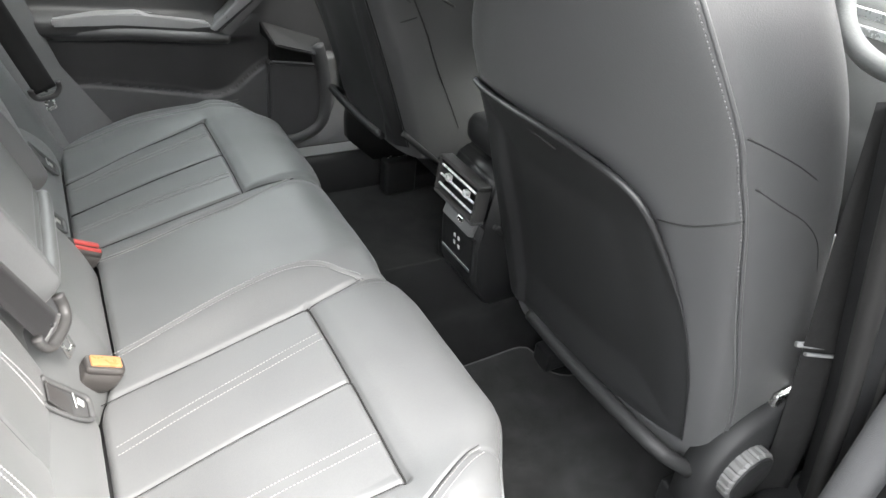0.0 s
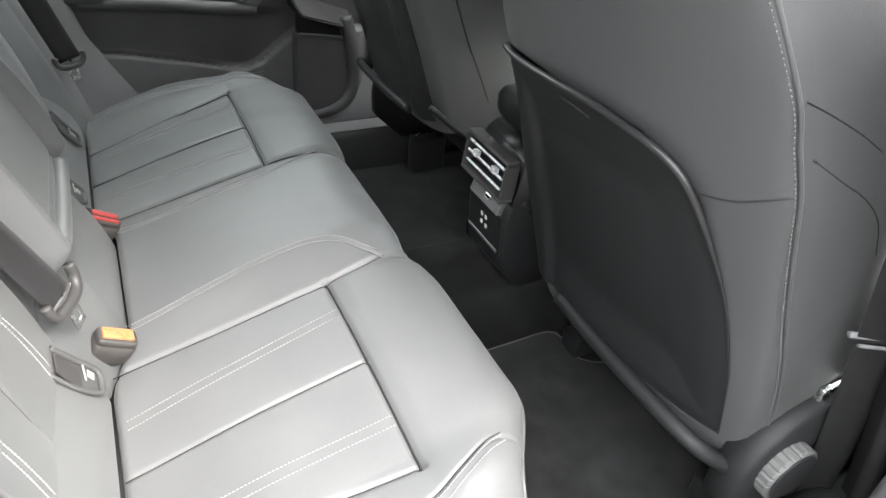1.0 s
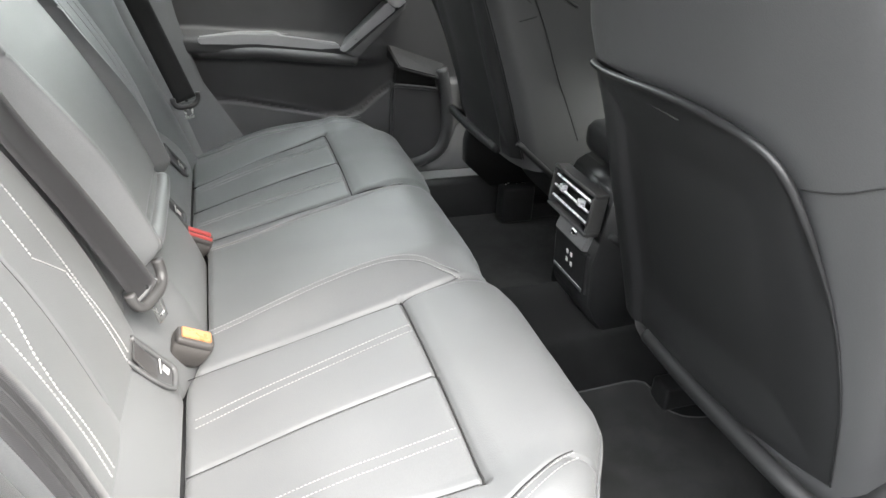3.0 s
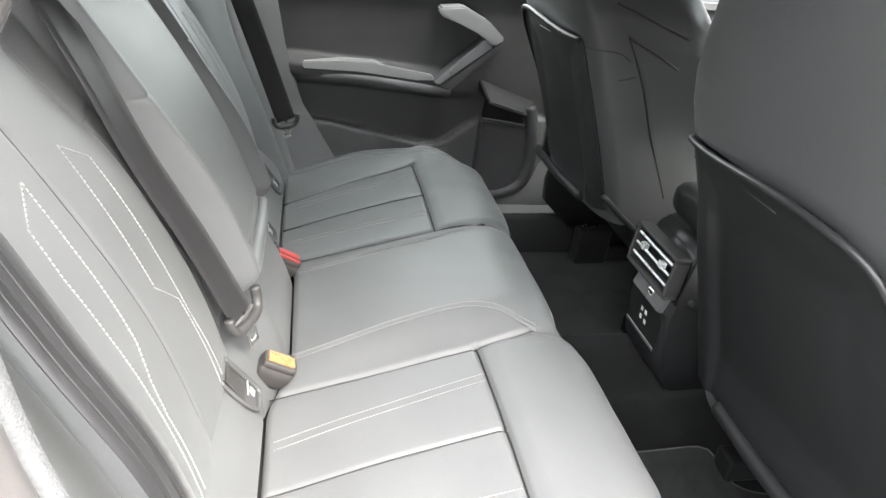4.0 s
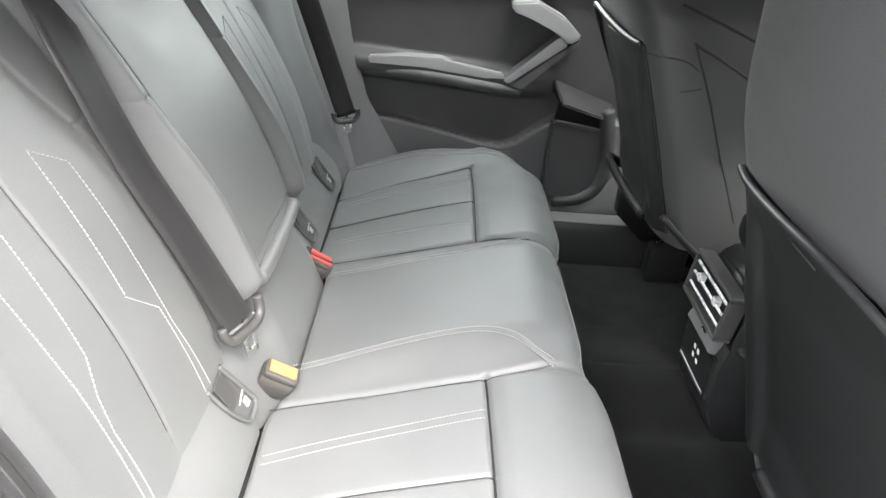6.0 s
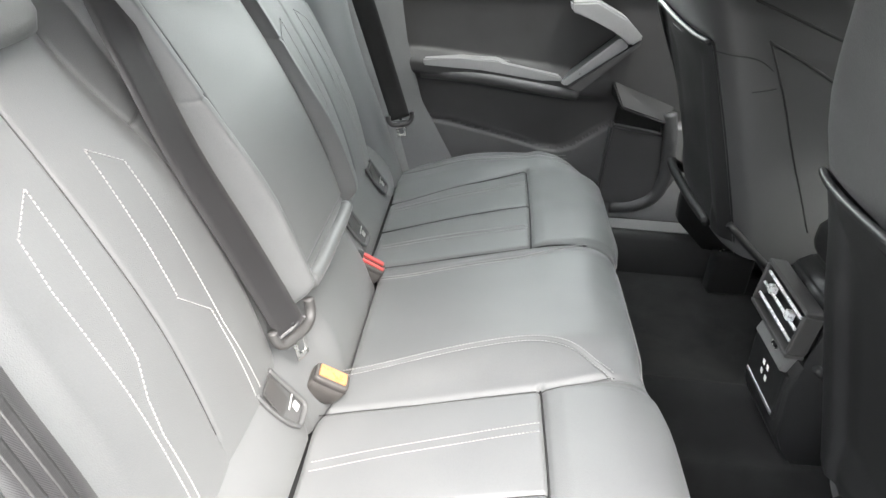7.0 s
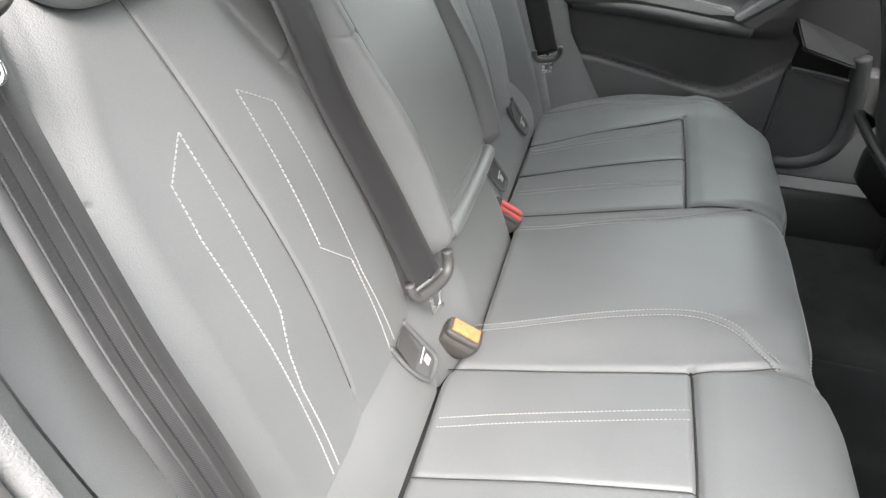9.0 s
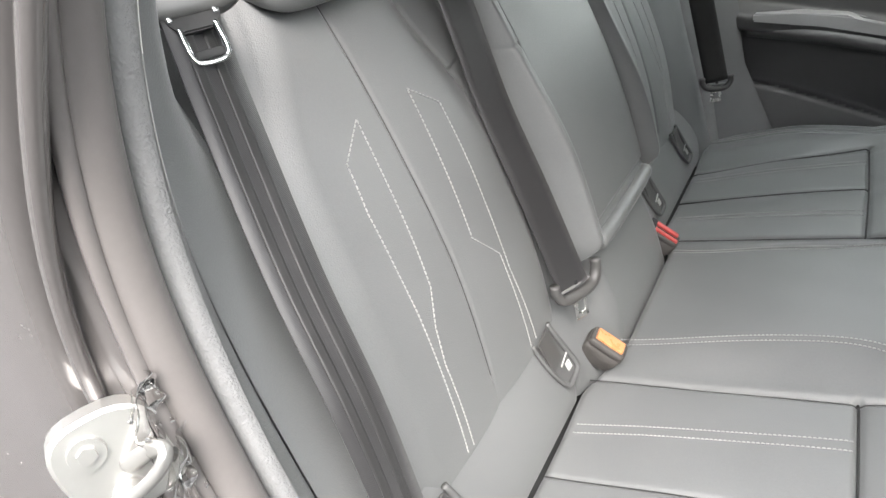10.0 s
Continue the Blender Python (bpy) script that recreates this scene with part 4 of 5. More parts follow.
for x_, s_ in ((0.818, 0.55), (0.824, 0.8), (0.838, 0.95), (0.87, 1.0), (1.0, 1.0), (1.14, 1.0)):
    rings.append([(x_, 0.078 * s_ * np.sign(np.cos(w)) * abs(np.cos(w)) ** 0.55, 0.512 + 0.034 * s_ * np.sign(np.sin(w)) * abs(np.sin(w)) ** 0.6) for w in np.linspace(0, 2 * np.pi, 40, endpoint=False)])
loft("armrest", rings, PLASTIC, con, "rounded black end of the front armrest")
con.location.y = -0.010

# ---- floor, tunnel, mats, sills ----
xs = np.linspace(0.25, 1.75, 150)[:, None]
ys = np.linspace(-0.70, 0.70, 220)[None, :]
fz = 0.045 + 0.105 * (1 - ease(np.abs(ys), 0.10, 0.19)) + 0.05 * ease(np.where(ys < 0, -ys - 0.02, ys), 0.635, 0.69) + 0 * xs
fz = fz + 0.004 * np.sin(9 * xs + 2) * np.sin(7 * ys)
floor_ = sheet("floor", np.stack([xs + 0 * ys, ys + 0 * xs, fz], -1), CARPET, None)
tagged(floor_, "black carpeted car floor with a raised tunnel", "floor", kind="structure")


def mat(sign):
    ob = thing("floor_mat", "black velour floor mat with a stitched edge", "floor mat", "floor mats")
    loop = spline([(0.36, 0.19), (0.62, 0.175), (0.80, 0.168), (0.880, 0.166), (0.906, 0.186), (0.917, 0.235), (0.945, 0.263), (1.00, 0.275), (1.20, 0.30), (1.24, 0.45), (1.20, 0.62), (0.9, 0.650), (0.5, 0.640), (0.36, 0.60), (0.355, 0.3), (0.36, 0.20)], 140)[:-1]
    ctr = np.array((0.75, 0.42))
    rings = []
    for k, h in ((1.0, 0.047), (1.0, 0.054), (0.985, 0.057), (0.96, 0.0575)):
        rings.append([(ctr[0] + (x_ - ctr[0]) * k, sign * (ctr[1] + (y_ - ctr[1]) * k), h + 0.022 * float(1 - ease(np.float64(y_), 0.17, 0.23))) for x_, y_ in loop])
    if sign < 0:
        rings = [r[::-1] for r in rings]
    loft("mat_base", rings, MAT, ob)
    pth = np.array(rings[2])
    m2 = GREY_THREAD
    tube("edge_binding", np.vstack([pth, pth[:1]])[::1] + np.array((0, 0, 0.001)), 0.0014, m2, ob, "thin stitched binding", 5)
    return ob


mat(-1)
mat(1)


def sill(sign):
    ob = tagged(new("sill"), "dark door sill with a grey scuff plate", "door sill", kind="structure")
    prof_ = [(0.640, 0.05), (0.655, 0.150), (0.668, 0.166), (0.735, 0.168), (0.742, 0.160), (0.760, 0.10), (0.780, 0.095), (0.790, -0.05)]
    pts = np.array([[(x_, sign * (y_ + (0.03 if sign < 0 else 0.0)), z_) for y_, z_ in prof_] for x_ in np.linspace(-0.3 if sign > 0 else 0.15, 1.75, 40)])
    sheet("sill_cover", pts, PLASTIC, ob, flip=sign > 0)
    part("scuff_plate", box((0.62, 0.058, 0.003), 0.001, Matrix.Translation((0.66, sign * (0.704 if sign > 0 else 0.734), 0.1695))), PLATE if sign > 0 else PLASTIC, ob, "satin grey scuff plate")
    return ob


sill(1)
sill(-1)
blt = thing("rail_cover", "black plastic seat rail cover with a bright edge", "seat rail", "seat rail covers")
for k in (1,):
    part("cover", box((0.10, 0.050, 0.110), 0.010, Matrix.Translation((0.945, 0.590 * k, 0.112)), 3), PLASTIC, blt, smooth=True)
    part("edge", box((0.062, 0.010, 0.004), 0.001, Matrix.Translation((0.942, 0.600 * k, 0.1685))), STEEL, blt, "bright metal edge")

# ---- far rear door ----
DY = 0.800
door = thing("rear_door", "closed rear door lined with dark soft plastic", "car door")
xs = np.linspace(-0.30, 0.90, 160)[:, None]
zs = np.linspace(0.150, 0.775, 150)[None, :]
X, Z = np.broadcast_arrays(xs, zs)
Y = DY + 0.0 * X
line_low = np.interp(X, [-0.3, 0.20, 0.34, 0.45, 0.49, 0.53, 0.58, 0.63, 0.9], [0.43, 0.392, 0.364, 0.338, 0.335, 0.350, 0.390, 0.424, 0.42])
Y = Y - 0.022 * (1 - ease(Z, line_low - 0.008, line_low + 0.008))
arm_z = np.interp(X, [-0.3, 0.12, 0.48, 0.7], [0.545, 0.538, 0.512, 0.50])
Y = Y - 0.045 * np.exp(-np.abs((Z - arm_z) / 0.030) ** 4) * ease(X, -0.1, 0.12) * (1 - ease(X, 0.50, 0.62))
Y = Y - 0.020 * ease(Z, 0.735, 0.775) + 0.04 * ease(X, 0.80, 0.86)
mid_z, mid_l = (0.25 * (q[:-1, :-1] + q[1:, :-1] + q[:-1, 1:] + q[1:, 1:]) for q in (Z, line_low))
sheet("door_lining", np.stack([X, Y, Z], -1), DOOR, door, "dark soft-touch upper door lining", mid_z >= mid_l)
sheet("lower_lining", np.stack([X, Y, Z], -1), SOFT, door, "grained grey lower door lining", mid_z < mid_l)
xs = np.linspace(0.55, 0.93, 40)[:, None]
tv = np.linspace(0, 1, 14)[None, :]
lip = np.stack([xs + 0 * tv, 0.748 + 0.040 * tv**1.5 + 0 * xs, 0.166 + (0.035 + 0.13 * ease(xs, 0.70, 0.90)) * tv], -1)
sheet("lower_lip", lip, SOFT, door, "smooth lower edge of the door lining")
# chevron pull handle


def slab(name, outline, y0, y1, mat_, parent, label="", bevel=0.005):
    bm = bmesh.new()
    f = [bm.verts.new((x_, y0, z_)) for x_, z_ in outline]
    g = [bm.verts.new((x_, y1, z_)) for x_, z_ in outline]
    bm.faces.new(f)
    bm.faces.new(g[::-1])
    for i in range(len(f)):
        j = (i + 1) % len(f)
        bm.faces.new((f[i], g[i], g[j], f[j]))
    if bevel:
        bmesh.ops.bevel(bm, geom=bm.edges[:], offset=bevel, segments=2, affect="EDGES")
    return part(name, bm, mat_, parent, label)


slab("pull_handle", [(0.472, 0.716), (0.477, 0.694), (0.582, 0.661), (0.599, 0.641), (0.626, 0.624), (0.654, 0.645), (0.606, 0.688), (0.535, 0.722)], 0.742, 0.795, SATIN, door, "satin silver upper arm of the pull handle")
slab("pull_handle", [(0.472, 0.524), (0.486, 0.516), (0.624, 0.622), (0.599, 0.641)], 0.746, 0.795, SILVER, door, "satin silver edge of the pull handle", 0.003)
slab("handle_body", [(0.486, 0.513), (0.522, 0.500), (0.655, 0.630), (0.650, 0.642), (0.626, 0.620)], 0.750, 0.797, SOFT, door, "dark lower arm of the pull handle")
# armrest with a satin strip on top
slab("armrest_trim", [(0.127, 0.540), (0.127, 0.560), (0.220, 0.566), (0.312, 0.566), (0.335, 0.555), (0.470, 0.538), (0.478, 0.526), (0.426, 0.525), (0.269, 0.541)], 0.752, 0.796, SATIN, door, "satin grey armrest strip", 0.0035)
pth2 = spline([(0.120, 0.782, 0.520), (0.27, 0.768, 0.518), (0.42, 0.766, 0.503), (0.520, 0.774, 0.492)], 40)
tube("armrest", pth2, 0.022, SOFT, door, "padded dark armrest", 12, 0.75)
# ledge over the pocket, the pocket's face and the rounded column beside it
bm = bmesh.new()
for pnt in ((0.608, 0.797, 0.528), (0.780, 0.797, 0.468), (0.632, 0.738, 0.476), (0.742, 0.738, 0.446), (0.608, 0.797, 0.490), (0.780, 0.797, 0.440), (0.634, 0.742, 0.466), (0.742, 0.742, 0.436)):
    bm.verts.new(pnt)
bmesh.ops.convex_hull(bm, input=bm.verts[:])
bmesh.ops.bevel(bm, geom=bm.edges[:], offset=0.003, segments=2, affect="EDGES")
part("pocket_shelf", bm, PLASTIC, door, "dark moulded ledge above the pocket")
pocket = slab("door_pocket", [(0.610, 0.205), (0.616, 0.420), (0.628, 0.424), (0.752, 0.408), (0.768, 0.30), (0.755, 0.226), (0.72, 0.20)], 0.752, 0.800, DOOR, door, "dark door pocket", 0.006)
# Solid slab coloured as the shade between ledge and pocket.
slab("pocket_gap_shade", [(0.628, 0.420), (0.632, 0.47), (0.742, 0.44), (0.748, 0.405)], 0.772, 0.799, SLOT_SHADE, pocket, "near-black slab standing in for shade in the pocket gap", 0)
tube("pocket_edge", spline([(0.622, 0.750, 0.428), (0.70, 0.749, 0.419), (0.745, 0.750, 0.411)], 12), 0.0022, TRIM, pocket, "pale pocket edge", 6)
tube("pocket_column", spline([(0.757, 0.762, 0.462), (0.772, 0.758, 0.39), (0.780, 0.758, 0.31), (0.766, 0.758, 0.24), (0.72, 0.760, 0.203), (0.65, 0.766, 0.188)], 40), 0.019, DOOR, door, "rounded dark column of the door pocket", 12)
part("release_handle", box((0.05, 0.016, 0.018), 0.004, Matrix.Translation((0.585, 0.765, 0.757))), CHROME, door, "chrome door release")
part("window_ledge", box((1.2, 0.05, 0.03), 0.008, Matrix.Translation((0.28, 0.790, 0.775))), SOFT, door)

# ---- rear quarter trims, door apertures and pillars ----
CURVES = [
    (-0.672, [0.2, 0.3, 0.5, 0.56, 0.66, 0.72, 0.76, 0.80, 0.83, 0.874, 1.0], [0.130, 0.090, 0.020, -0.002, -0.028, -0.039, -0.046, -0.048, -0.044, -0.022, 0.030]),
    (-0.712, [0.2, 0.3, 0.5, 0.60, 0.70, 0.755, 0.79, 0.82, 0.847, 0.895, 1.0], [0.140, 0.100, 0.040, 0.016, -0.003, -0.013, -0.015, -0.014, -0.008, 0.012, 0.060]),
    (-0.728, [0.2, 0.3, 0.5, 0.60, 0.70, 0.755, 0.79, 0.82, 0.847, 0.895, 1.0], [0.134, 0.094, 0.035, 0.011, -0.008, -0.017, -0.019, -0.017, -0.010, 0.012, 0.062]),
    (-0.743, [0.2, 0.3, 0.5, 0.61, 0.71, 0.765, 0.83, 0.90, 1.0], [0.125, 0.088, 0.028, 0.004, -0.012, -0.020, -0.014, 0.022, 0.076]),
    (-0.757, [0.2, 0.3, 0.5, 0.60, 0.71, 0.767, 0.84, 0.89, 1.0], [0.090, 0.045, -0.015, -0.036, -0.046, -0.042, -0.008, 0.024, 0.085]),
]


def curve(k, zz, dx=0.0, dy=0.0):
    y_, z_, x_ = CURVES[k]
    sm = np.polyval(np.polyfit(z_, x_, 5), zz)
    return np.stack([sm + dx, np.full_like(zz, y_ + dy), zz], -1)


def quarter(sign, name):
    zz = np.linspace(0.24, 1.0, 90)
    flipper = np.array((1, -sign, 1))
    ob = tagged(new(name), "grey grained trim and rubber seals round the door opening", "pillar trim", kind="structure")
    rest = np.stack([back_plane(zz) - 0.020, np.full_like(zz, -0.562), zz], -1)
    front = curve(0, zz, -0.004, 0.004)
    fill = []
    for f_ in np.linspace(0, 1, 12):
        rise = np.sin(math.pi / 2 * f_ ** np.interp(zz, [0.70, 0.82], [0.75, 1.15]))
        fill.append(rest + (front - rest) * np.stack([rise, 0 * zz + f_, 0 * zz], -1))
    sheet("side_cushion", np.stack([q * flipper for q in fill]), LEATHER, ob, "smooth side padding beside the backrest", flip=sign < 0)
    sheet("side_trim", np.stack([q * flipper for q in (curve(0, zz, -0.012, 0.004), curve(0, zz), curve(0, zz, 0.010, -0.008), curve(0, zz, 0.020, -0.020), curve(1, zz, 0.008, 0.010), curve(1, zz), curve(1, zz, -0.012))]), TRIM, ob, "grained grey plastic trim", flip=sign < 0)
    tube("door_seal", curve(2, zz) * flipper, 0.0135, RUBBER, ob, "round rubber door seal", 12)
    tube("door_seal", curve(3, zz, -0.002) * flipper, 0.0052, RUBBER, ob, "thin rubber sealing lip", 10)
    tube("jamb_ridge", curve(4, zz) * flipper, 0.0055, PAINT, ob, "raised painted ridge of the jamb", 10)
    jam = [curve(2, zz, -0.010), curve(3, zz, -0.008), curve(3, zz, -0.024, -0.004), curve(4, zz, -0.006, 0.003), curve(4, zz, -0.004, -0.004), curve(4, zz, -0.02, -0.010), curve(4, zz, -0.06, -0.014), curve(4, zz, -0.13, -0.024), curve(4, zz, -0.22, -0.05), curve(4, zz, -0.45, -0.09)]
    sheet("jamb", np.stack([q * flipper for q in jam]), PAINT, ob, "dark painted door jamb", flip=sign < 0)
    return ob


quarter(-1, "quarter_panel")
far_q = quarter(1, "quarter_panel")
zz = np.linspace(0.24, 1.0, 60)
rows_ = [curve(0, zz, -0.01) * np.array((1, -1, 1))]
for k_ in (0.35, 0.8, 1.0):
    end = np.stack([np.interp(zz, [0.24, 0.30, 0.45, 0.60, 0.75, 1.0], [0.26, 0.21, 0.125, 0.085, 0.062, 0.03]), np.full_like(zz, 0.765), zz], -1)
    rows_.append(rows_[0] + (end - rows_[0]) * k_ + np.array((0, -0.010 * math.sin(math.pi * k_), 0)))
sheet("wheel_arch_trim", np.stack(rows_), SOFT, far_q, "grained grey plastic trim", flip=True)

# striker on the near jamb
st = thing("door_striker", "bright steel door striker bolted to the jamb", "door striker")
SP = axes_pose((-0.028, -0.769, 0.660), (0.42, 0.90, 0.10), (-0.30, 0.0, 0.95)) @ Matrix.Diagonal((0.84, 0.84, 0.84, 1))
bm = bmesh.new()
ring_ = [(0.037 * math.copysign(abs(math.cos(w)) ** 0.72, math.cos(w)) - 0.006 * math.sin(w), 0.040 * math.copysign(abs(math.sin(w)) ** 0.72, math.sin(w))) for w in (2 * math.pi * k / 28 for k in range(28))]
f = [bm.verts.new((a_, b_, -0.012)) for a_, b_ in ring_]
g = [bm.verts.new((a_, b_, 0.006)) for a_, b_ in ring_]
h_ = [bm.verts.new((a_ * 0.93, b_ * 0.93, 0.008)) for a_, b_ in ring_]
bm.faces.new(f)
bm.faces.new(h_)
for lo_, hi_ in ((f, g), (g, h_)):
    for i in range(len(ring_)):
        bm.faces.new((lo_[i], lo_[(i + 1) % 28], hi_[(i + 1) % 28], hi_[i]))
bm.transform(SP)
plate = part("plate", bm, ZINC, st, "bright steel plate")
for ox, oy in ((-0.014, 0.017), (-0.004, -0.025)):
    bm = bmesh.new()
    bmesh.ops.create_cone(bm, cap_ends=True, segments=24, radius1=0.0125, radius2=0.0118, depth=0.003, matrix=SP @ pose(ox, oy, 0.0095))
    bolt = part("bolt", bm, ZINC, plate, "round bolt head")
    bm = bmesh.new()
    bmesh.ops.create_cone(bm, cap_ends=True, segments=6, radius1=0.0070, radius2=0.0064, depth=0.003, matrix=SP @ pose(ox, oy, 0.0122))
    part("drive", bm, ZINC, bolt)
loop_ = spline([(-0.018, -0.032, 0.006), (0.000, -0.020, 0.022), (0.016, -0.008, 0.036), (0.026, 0.002, 0.041), (0.028, 0.007, 0.037), (0.020, 0.005, 0.026), (0.002, -0.006, 0.008)], 48)
tube("loop", [tuple(SP @ Vector(q)) for q in loop_], 0.0056, ZINC, st, "flat steel catch loop", 10, 0.7)
# crumpled protective film sticking out between the striker and the seal
film = thing("protective_film", "crumpled glossy transparent film behind the striker", "plastic film")
for k_, (cx_, cy_, cz_, su, sv) in enumerate(((-0.010, -0.752, 0.690, 0.020, 0.022), (0.000, -0.752, 0.640, 0.020, 0.030))):
    uu, vv = np.meshgrid(np.linspace(-1, 1, 40), np.linspace(-1, 1, 44), indexing="ij")
    wob = np.array([[noise.noise(Vector((1.5 * a_ + 7 * k_, 1.5 * b_, 1.7 * k_))) for a_, b_ in zip(r0, r1)] for r0, r1 in zip(uu, vv)])
    px = cx_ + 0.018 * np.abs(wob) - 0.008 * uu
    py = cy_ + su * uu * (1 - 0.3 * np.abs(vv)) + 0.004 * wob
    pz = cz_ + sv * vv + 0.010 * wob
    sheet("sheet", np.stack([px, py, pz], -1), FILM, film, "crumpled clear film")

# near B pillar with seal and the front belt hanging on it
bp = tagged(new("pillar_trim"), "black plastic B pillar trim with a rubber seal", "pillar trim", kind="structure")
zz = np.linspace(0.06, 1.05, 60)
px_ = np.interp(zz, [0.06, 0.19, 0.455, 0.82, 1.05], [1.07, 1.035, 0.935, 0.765, 0.66])
edge = np.stack([px_, np.full_like(zz, -0.735), zz], -1)
sheet("pillar_cover", np.stack([edge + np.array((0.20, 0.035, 0)), edge + np.array((0.06, 0.035, 0)), edge + np.array((0.015, 0.025, 0)), edge]), PLASTIC, bp, flip=True)
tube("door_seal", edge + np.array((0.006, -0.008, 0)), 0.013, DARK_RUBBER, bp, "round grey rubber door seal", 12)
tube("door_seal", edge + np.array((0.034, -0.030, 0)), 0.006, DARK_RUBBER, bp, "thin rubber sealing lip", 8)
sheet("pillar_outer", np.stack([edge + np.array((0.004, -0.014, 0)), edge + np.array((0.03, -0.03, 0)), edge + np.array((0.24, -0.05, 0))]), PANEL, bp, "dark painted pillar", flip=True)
fb = belt("black front seat belt hanging on the B pillar", [(0.83, -0.690, 0.85), (0.885, -0.692, 0.65), (0.935, -0.694, 0.475), (0.985, -0.694, 0.30), (1.03, -0.690, 0.12)],
          [(0.8, -0.6, 0.1), (0.8, -0.6, 0.1)], group="front seat belts", ribs=(), mat=BLACK_BELT)
lp = axes_pose((0.935, -0.700, 0.490), (0.82, -0.56, 0.06), (0.5, 0.3, 0.8))
for sx, sy, oy in ((0.094, 0.008, 0.014), (0.070, 0.005, 0.002)):
    part("belt_stop", box((sx, sy, 0.010), 0.002, lp @ pose(0.005, oy, 0.003)), TRIM, fb, "grey plastic belt guide")
bq = tagged(new("far_pillar_trim"), "black plastic B pillar trim", "pillar trim", kind="structure")
far_edge = edge * np.array((1, -1, 1))
far_edge[:, 0] = np.interp(zz, [0.06, 0.19, 0.455, 0.82, 1.05], [0.90, 0.895, 0.87, 0.82, 0.76])
sheet("pillar_cover", np.stack([far_edge + np.array((0.24, 0.0, 0)), far_edge + np.array((0.05, 0.0, 0)), far_edge + np.array((0.0, 0.015, 0)), far_edge + np.array((-0.006, 0.05, 0))]), PLASTIC, bq)

# the rear door on this side, swung wide open
od = thing("rear_door", "dark rear door standing wide open beside the seat", "car door")
HINGE = Matrix.Translation((0.985, -0.815, 0.0)) @ pose(0, 0, 0, 0, 0, 68)
part("door_shell", box((1.05, 0.05, 0.86), 0.02, HINGE @ Matrix.Translation((-0.525, -0.045, 0.345)), 3), PAINT, od, "dark painted outer skin", True)
part("door_lining", box((0.98, 0.035, 0.66), 0.015, HINGE @ Matrix.Translation((-0.50, 0.0, 0.43)), 3), PLASTIC, od, "dark soft-touch lining", True)
part("armrest", box((0.45, 0.06, 0.05), 0.018, HINGE @ Matrix.Translation((-0.42, 0.04, 0.53)), 3), SOFT, od, smooth=True)
for x_, w_ in ((-0.02, 0.04), (-1.0, 0.05)):
    part("window_frame", box((w_, 0.03, 0.34), 0.008, HINGE @ Matrix.Translation((x_, -0.03, 0.93))), PAINT, od)
part("window_frame", box((1.02, 0.03, 0.04), 0.008, HINGE @ Matrix.Translation((-0.51, -0.03, 1.10))), PAINT, od)
part("pane", box((0.96, 0.005, 0.32), 0.0, HINGE @ Matrix.Translation((-0.51, -0.03, 0.93))), GLASS, od, "green-tinted window")

# ---- car shell around: roof, front doors, dashboard, parcel shelf, glass ----
roof = tagged(new("ceiling"), "pale fabric headliner", "ceiling", kind="structure")
xs = np.linspace(-0.75, 1.15, 24)[:, None]
ys = np.linspace(-0.56, 0.56, 20)[None, :]
rz = 1.165 - 0.06 * (ys / 0.56) ** 2 - 0.10 * ((xs - 0.35) / 1.0) ** 2
P = np.stack([xs + 0 * ys, ys + 0 * xs, rz], -1)
sheet("headliner", P, LINER, roof)
sheet("roof_skin", P + np.array((0, 0, 0.04)), PAINT, roof, flip=True)
for sign in (-1, 1):
    fd = thing("front_door", "closed front door with dark lining and a silver pull", "car door", "front doors")
    part("lining", box((1.05, 0.05, 0.62), 0.02, Matrix.Translation((1.45, sign * 0.80, 0.47)), 3), SOFT, fd, smooth=True)
    part("armrest", box((0.55, 0.08, 0.06), 0.02, Matrix.Translation((1.42, sign * 0.745, 0.55)), 3), SOFT, fd, smooth=True)
    part("window_ledge", box((0.95, 0.012, 0.014), 0.003, Matrix.Translation((1.42, sign * 0.775, 0.788))), BRIGHT if sign > 0 else SOFT, fd, "strip along the window ledge")
    part("window_trim", box((0.95, 0.016, 0.022), 0.003, Matrix.Translation((1.42, sign * 0.772, 0.762))), TRIM, fd, "grey strip below the window")
    tube("pull", spline([(1.30, sign * 0.74, 0.60), (1.36, sign * 0.72, 0.66), (1.42, sign * 0.72, 0.74), (1.52, sign * 0.75, 0.76)], 24), 0.016, SILVER, fd, "satin silver door pull", 10)
dash = thing("dashboard", "dark dashboard with silver trim strips", "dashboard")
prof = [(1.62, 0.30), (1.59, 0.55), (1.61, 0.76), (1.70, 0.82), (1.95, 0.85), (1.95, 0.2)]
bm = bmesh.new()
a = [bm.verts.new((x_, -0.74, z_)) for x_, z_ in prof]
b = [bm.verts.new((x_, 0.74, z_)) for x_, z_ in prof]
bm.faces.new(a)
bm.faces.new(b[::-1])
for i in range(len(prof)):
    j = (i + 1) % len(prof)
    bm.faces.new((a[i], b[i], b[j], a[j]))
bmesh.ops.bevel(bm, geom=bm.edges[:], offset=0.02, segments=3, affect="EDGES")
part("body", bm, SOFT, dash, smooth=True)
for zt in (0.735, 0.768):
    part("vent_strip", box((0.012, 0.34, 0.018), 0.003, Matrix.Translation((1.605, -0.10, zt))), BRIGHT, dash, "bright vent strip")
wheel = thing("steering_wheel", "dark steering wheel with a silver lower spoke", "steering wheel")
WM = axes_pose((1.30, -0.475, 0.915), (0, 1, 0), (0.42, 0, 0.90))
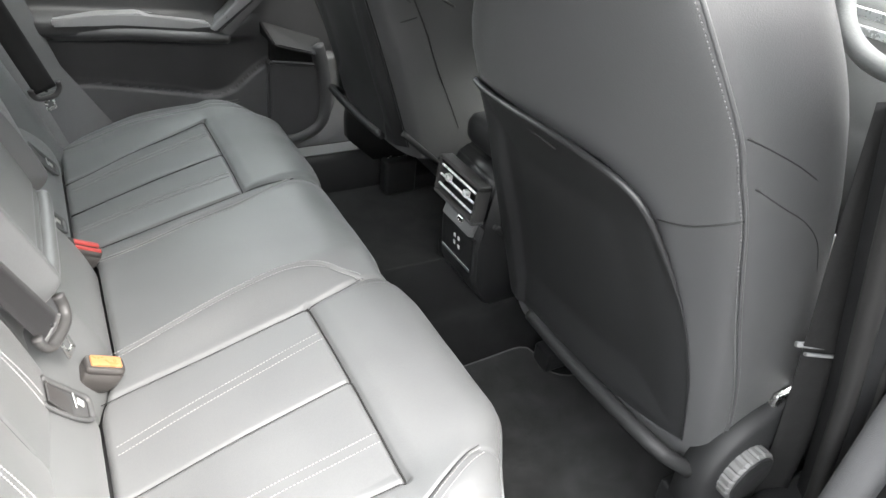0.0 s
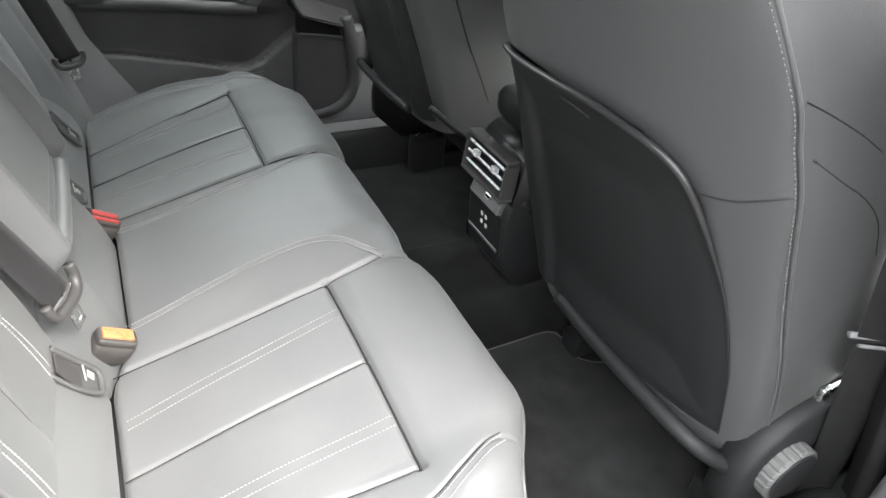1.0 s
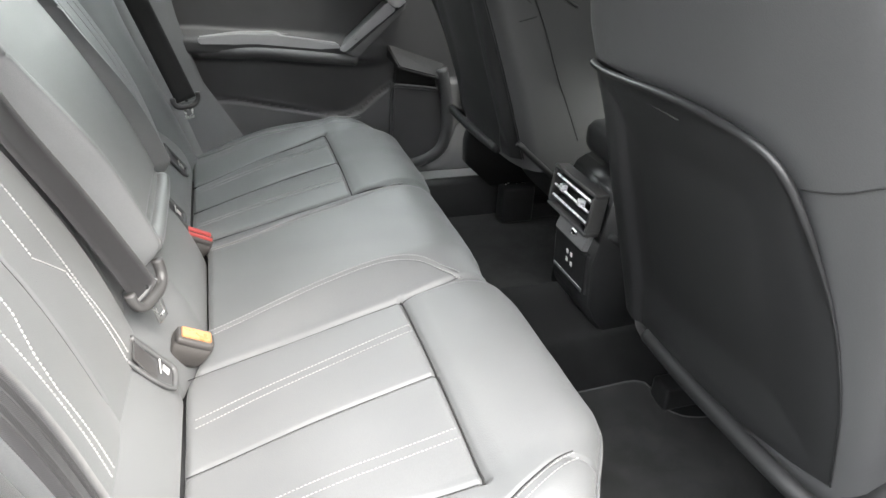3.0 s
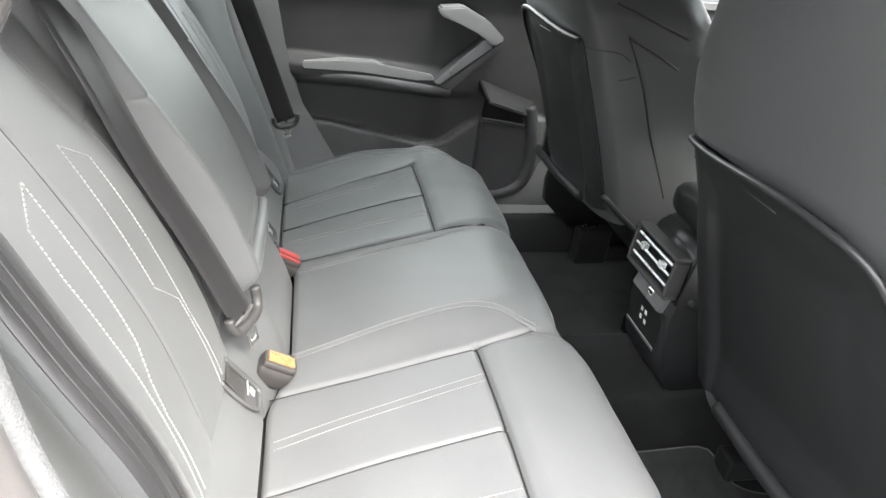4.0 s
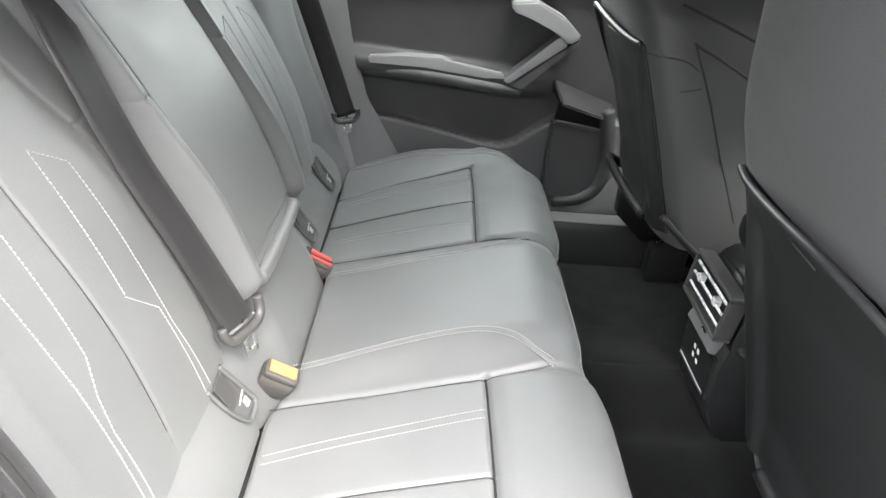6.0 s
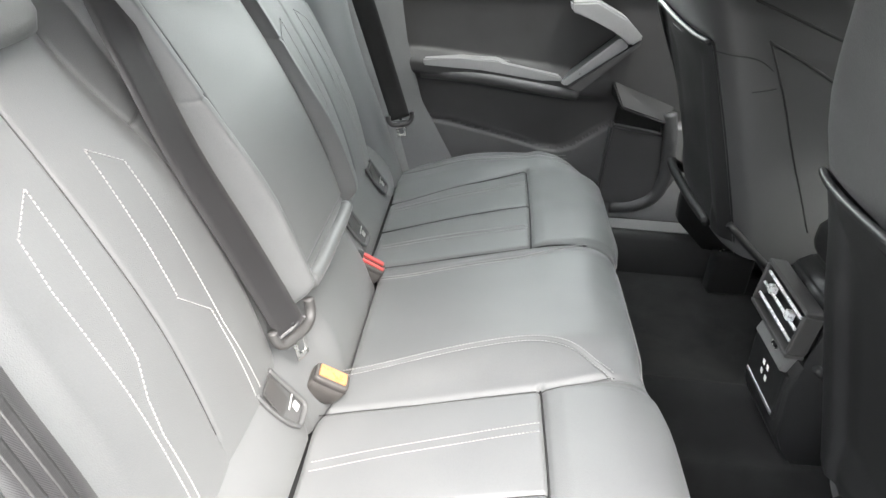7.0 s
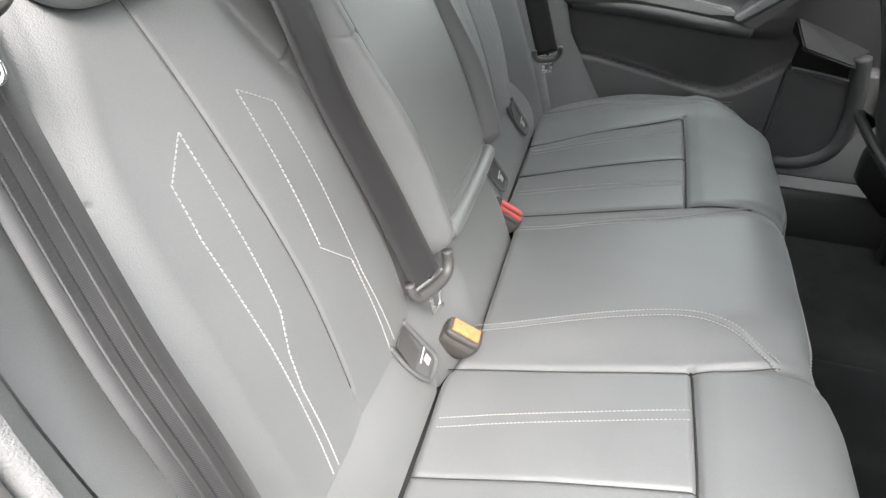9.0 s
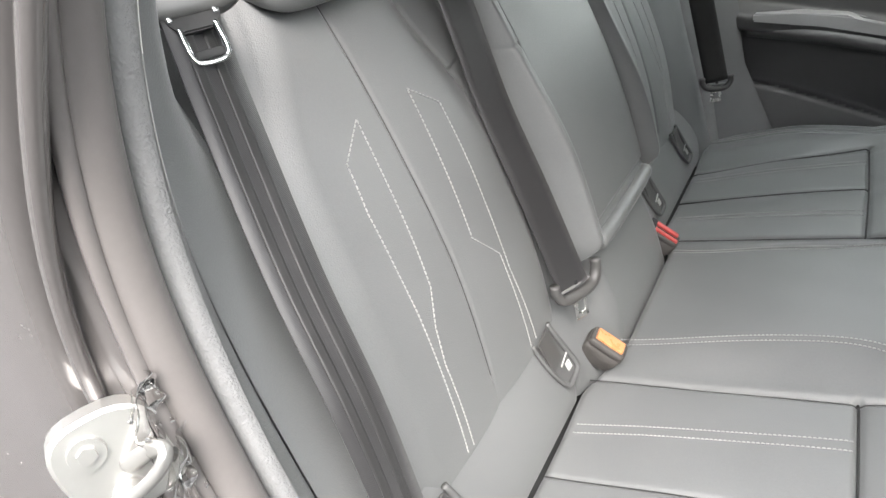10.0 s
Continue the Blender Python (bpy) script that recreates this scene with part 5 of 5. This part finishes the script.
tube("rim", [tuple(WM @ Vector((0.160 * math.cos(w), 0.160 * math.sin(w), 0))) for w in np.linspace(0, 2 * math.pi, 64)], 0.017, TRIM, wheel, "grey leather rim", 10)
part("hub", box((0.11, 0.10, 0.05), 0.02, WM, 3), PLASTIC, wheel, smooth=True)
for ang in (0, 180, 270):
    part("spoke", box((0.11, 0.03, 0.014), 0.004, WM @ pose(0, 0, 0, 0, 0, ang) @ Matrix.Translation((0.100, 0, 0))), SILVER, wheel, "satin silver spoke")
shelf = tagged(new("parcel_shelf"), "dark parcel shelf and boot wall behind the backrest", "shelf", kind="structure")
part("shelf_board", box((0.42, 1.36, 0.02), 0.004, Matrix.Translation((-0.50, 0, 0.86))), CARPET, shelf)
part("boot_wall", box((0.02, 1.36, 0.80), 0.004, Matrix.Translation((-0.62, 0, 0.46))), CARPET, shelf)
glass = tagged(new("window_glass"), "green-tinted car windows", "window", kind="structure")
for corners in ([(-0.35, 0.80, 0.78), (0.85, 0.80, 0.78), (0.75, 0.60, 1.10), (-0.35, 0.60, 1.06)],
                [(0.90, 0.80, 0.78), (1.75, 0.80, 0.80), (1.10, 0.60, 1.10), (0.80, 0.60, 1.10)],
                [(0.98, -0.80, 0.78), (1.75, -0.80, 0.80), (1.10, -0.60, 1.10), (0.80, -0.60, 1.10)],
                [(1.95, -0.66, 0.78), (1.95, 0.66, 0.78), (1.12, 0.55, 1.10), (1.12, -0.55, 1.10)],
                [(-1.10, -0.60, 0.84), (-1.10, 0.60, 0.84), (-0.72, 0.52, 1.04), (-0.72, -0.52, 1.04)]):
    mesh_ob("pane", corners, [(0, 1, 2, 3)], DIM_GLASS if corners[0][0] < -0.5 else GLASS, glass, smooth=False)
# Unseen solid pillars, added to close off light from the rear.
cp = tagged(new("rear_pillars"), "unseen dark rear roof pillars, added to cut light from behind", "pillar", kind="structure")
for sign in (-1, 1):
    part("pillar", box((0.78, 0.03, 0.34), 0.01, Matrix.Translation((-0.76, sign * 0.70, 0.94)) @ pose(0, 0, 0, sign * 26)), PAINT, cp)
bs = tagged(new("body_side"), "dark painted body side", "car body", kind="structure")
for sign, x0, x1 in ((1, -1.1, 2.0), (-1, 1.10, 2.0), (-1, -1.1, -0.45)):
    part("side_panel", box((x1 - x0, 0.012, 0.95), 0.002, Matrix.Translation(((x0 + x1) / 2, sign * 0.848, 0.31))), PAINT, bs)
# Unseen walls, added to block sky light near the horizon.
far_wall = tagged(new("backdrop"), "added unseen walls that hold back low sky light", "building", kind="structure")
for cx_, cy_, sx_, sy_, h_ in ((0, -14.0, 60, 0.3, 6.5), (0, 22.0, 60, 0.3, 3.4), (-24.0, 0, 0.3, 60, 3.4), (26.0, 0, 0.3, 60, 3.4)):
    part("sky_blocker", box((sx_, sy_, h_), 0.02, Matrix.Translation((cx_, cy_, h_ / 2 - 0.28))), BLOCKER, far_wall)
ground = mesh_ob("ground", [(-60, -60, -0.28), (60, -60, -0.28), (60, 60, -0.28), (-60, 60, -0.28)], [(0, 1, 2, 3)], ASPHALT, None, smooth=False)
tagged(ground, "grey asphalt ground under the car", "ground", kind="structure")
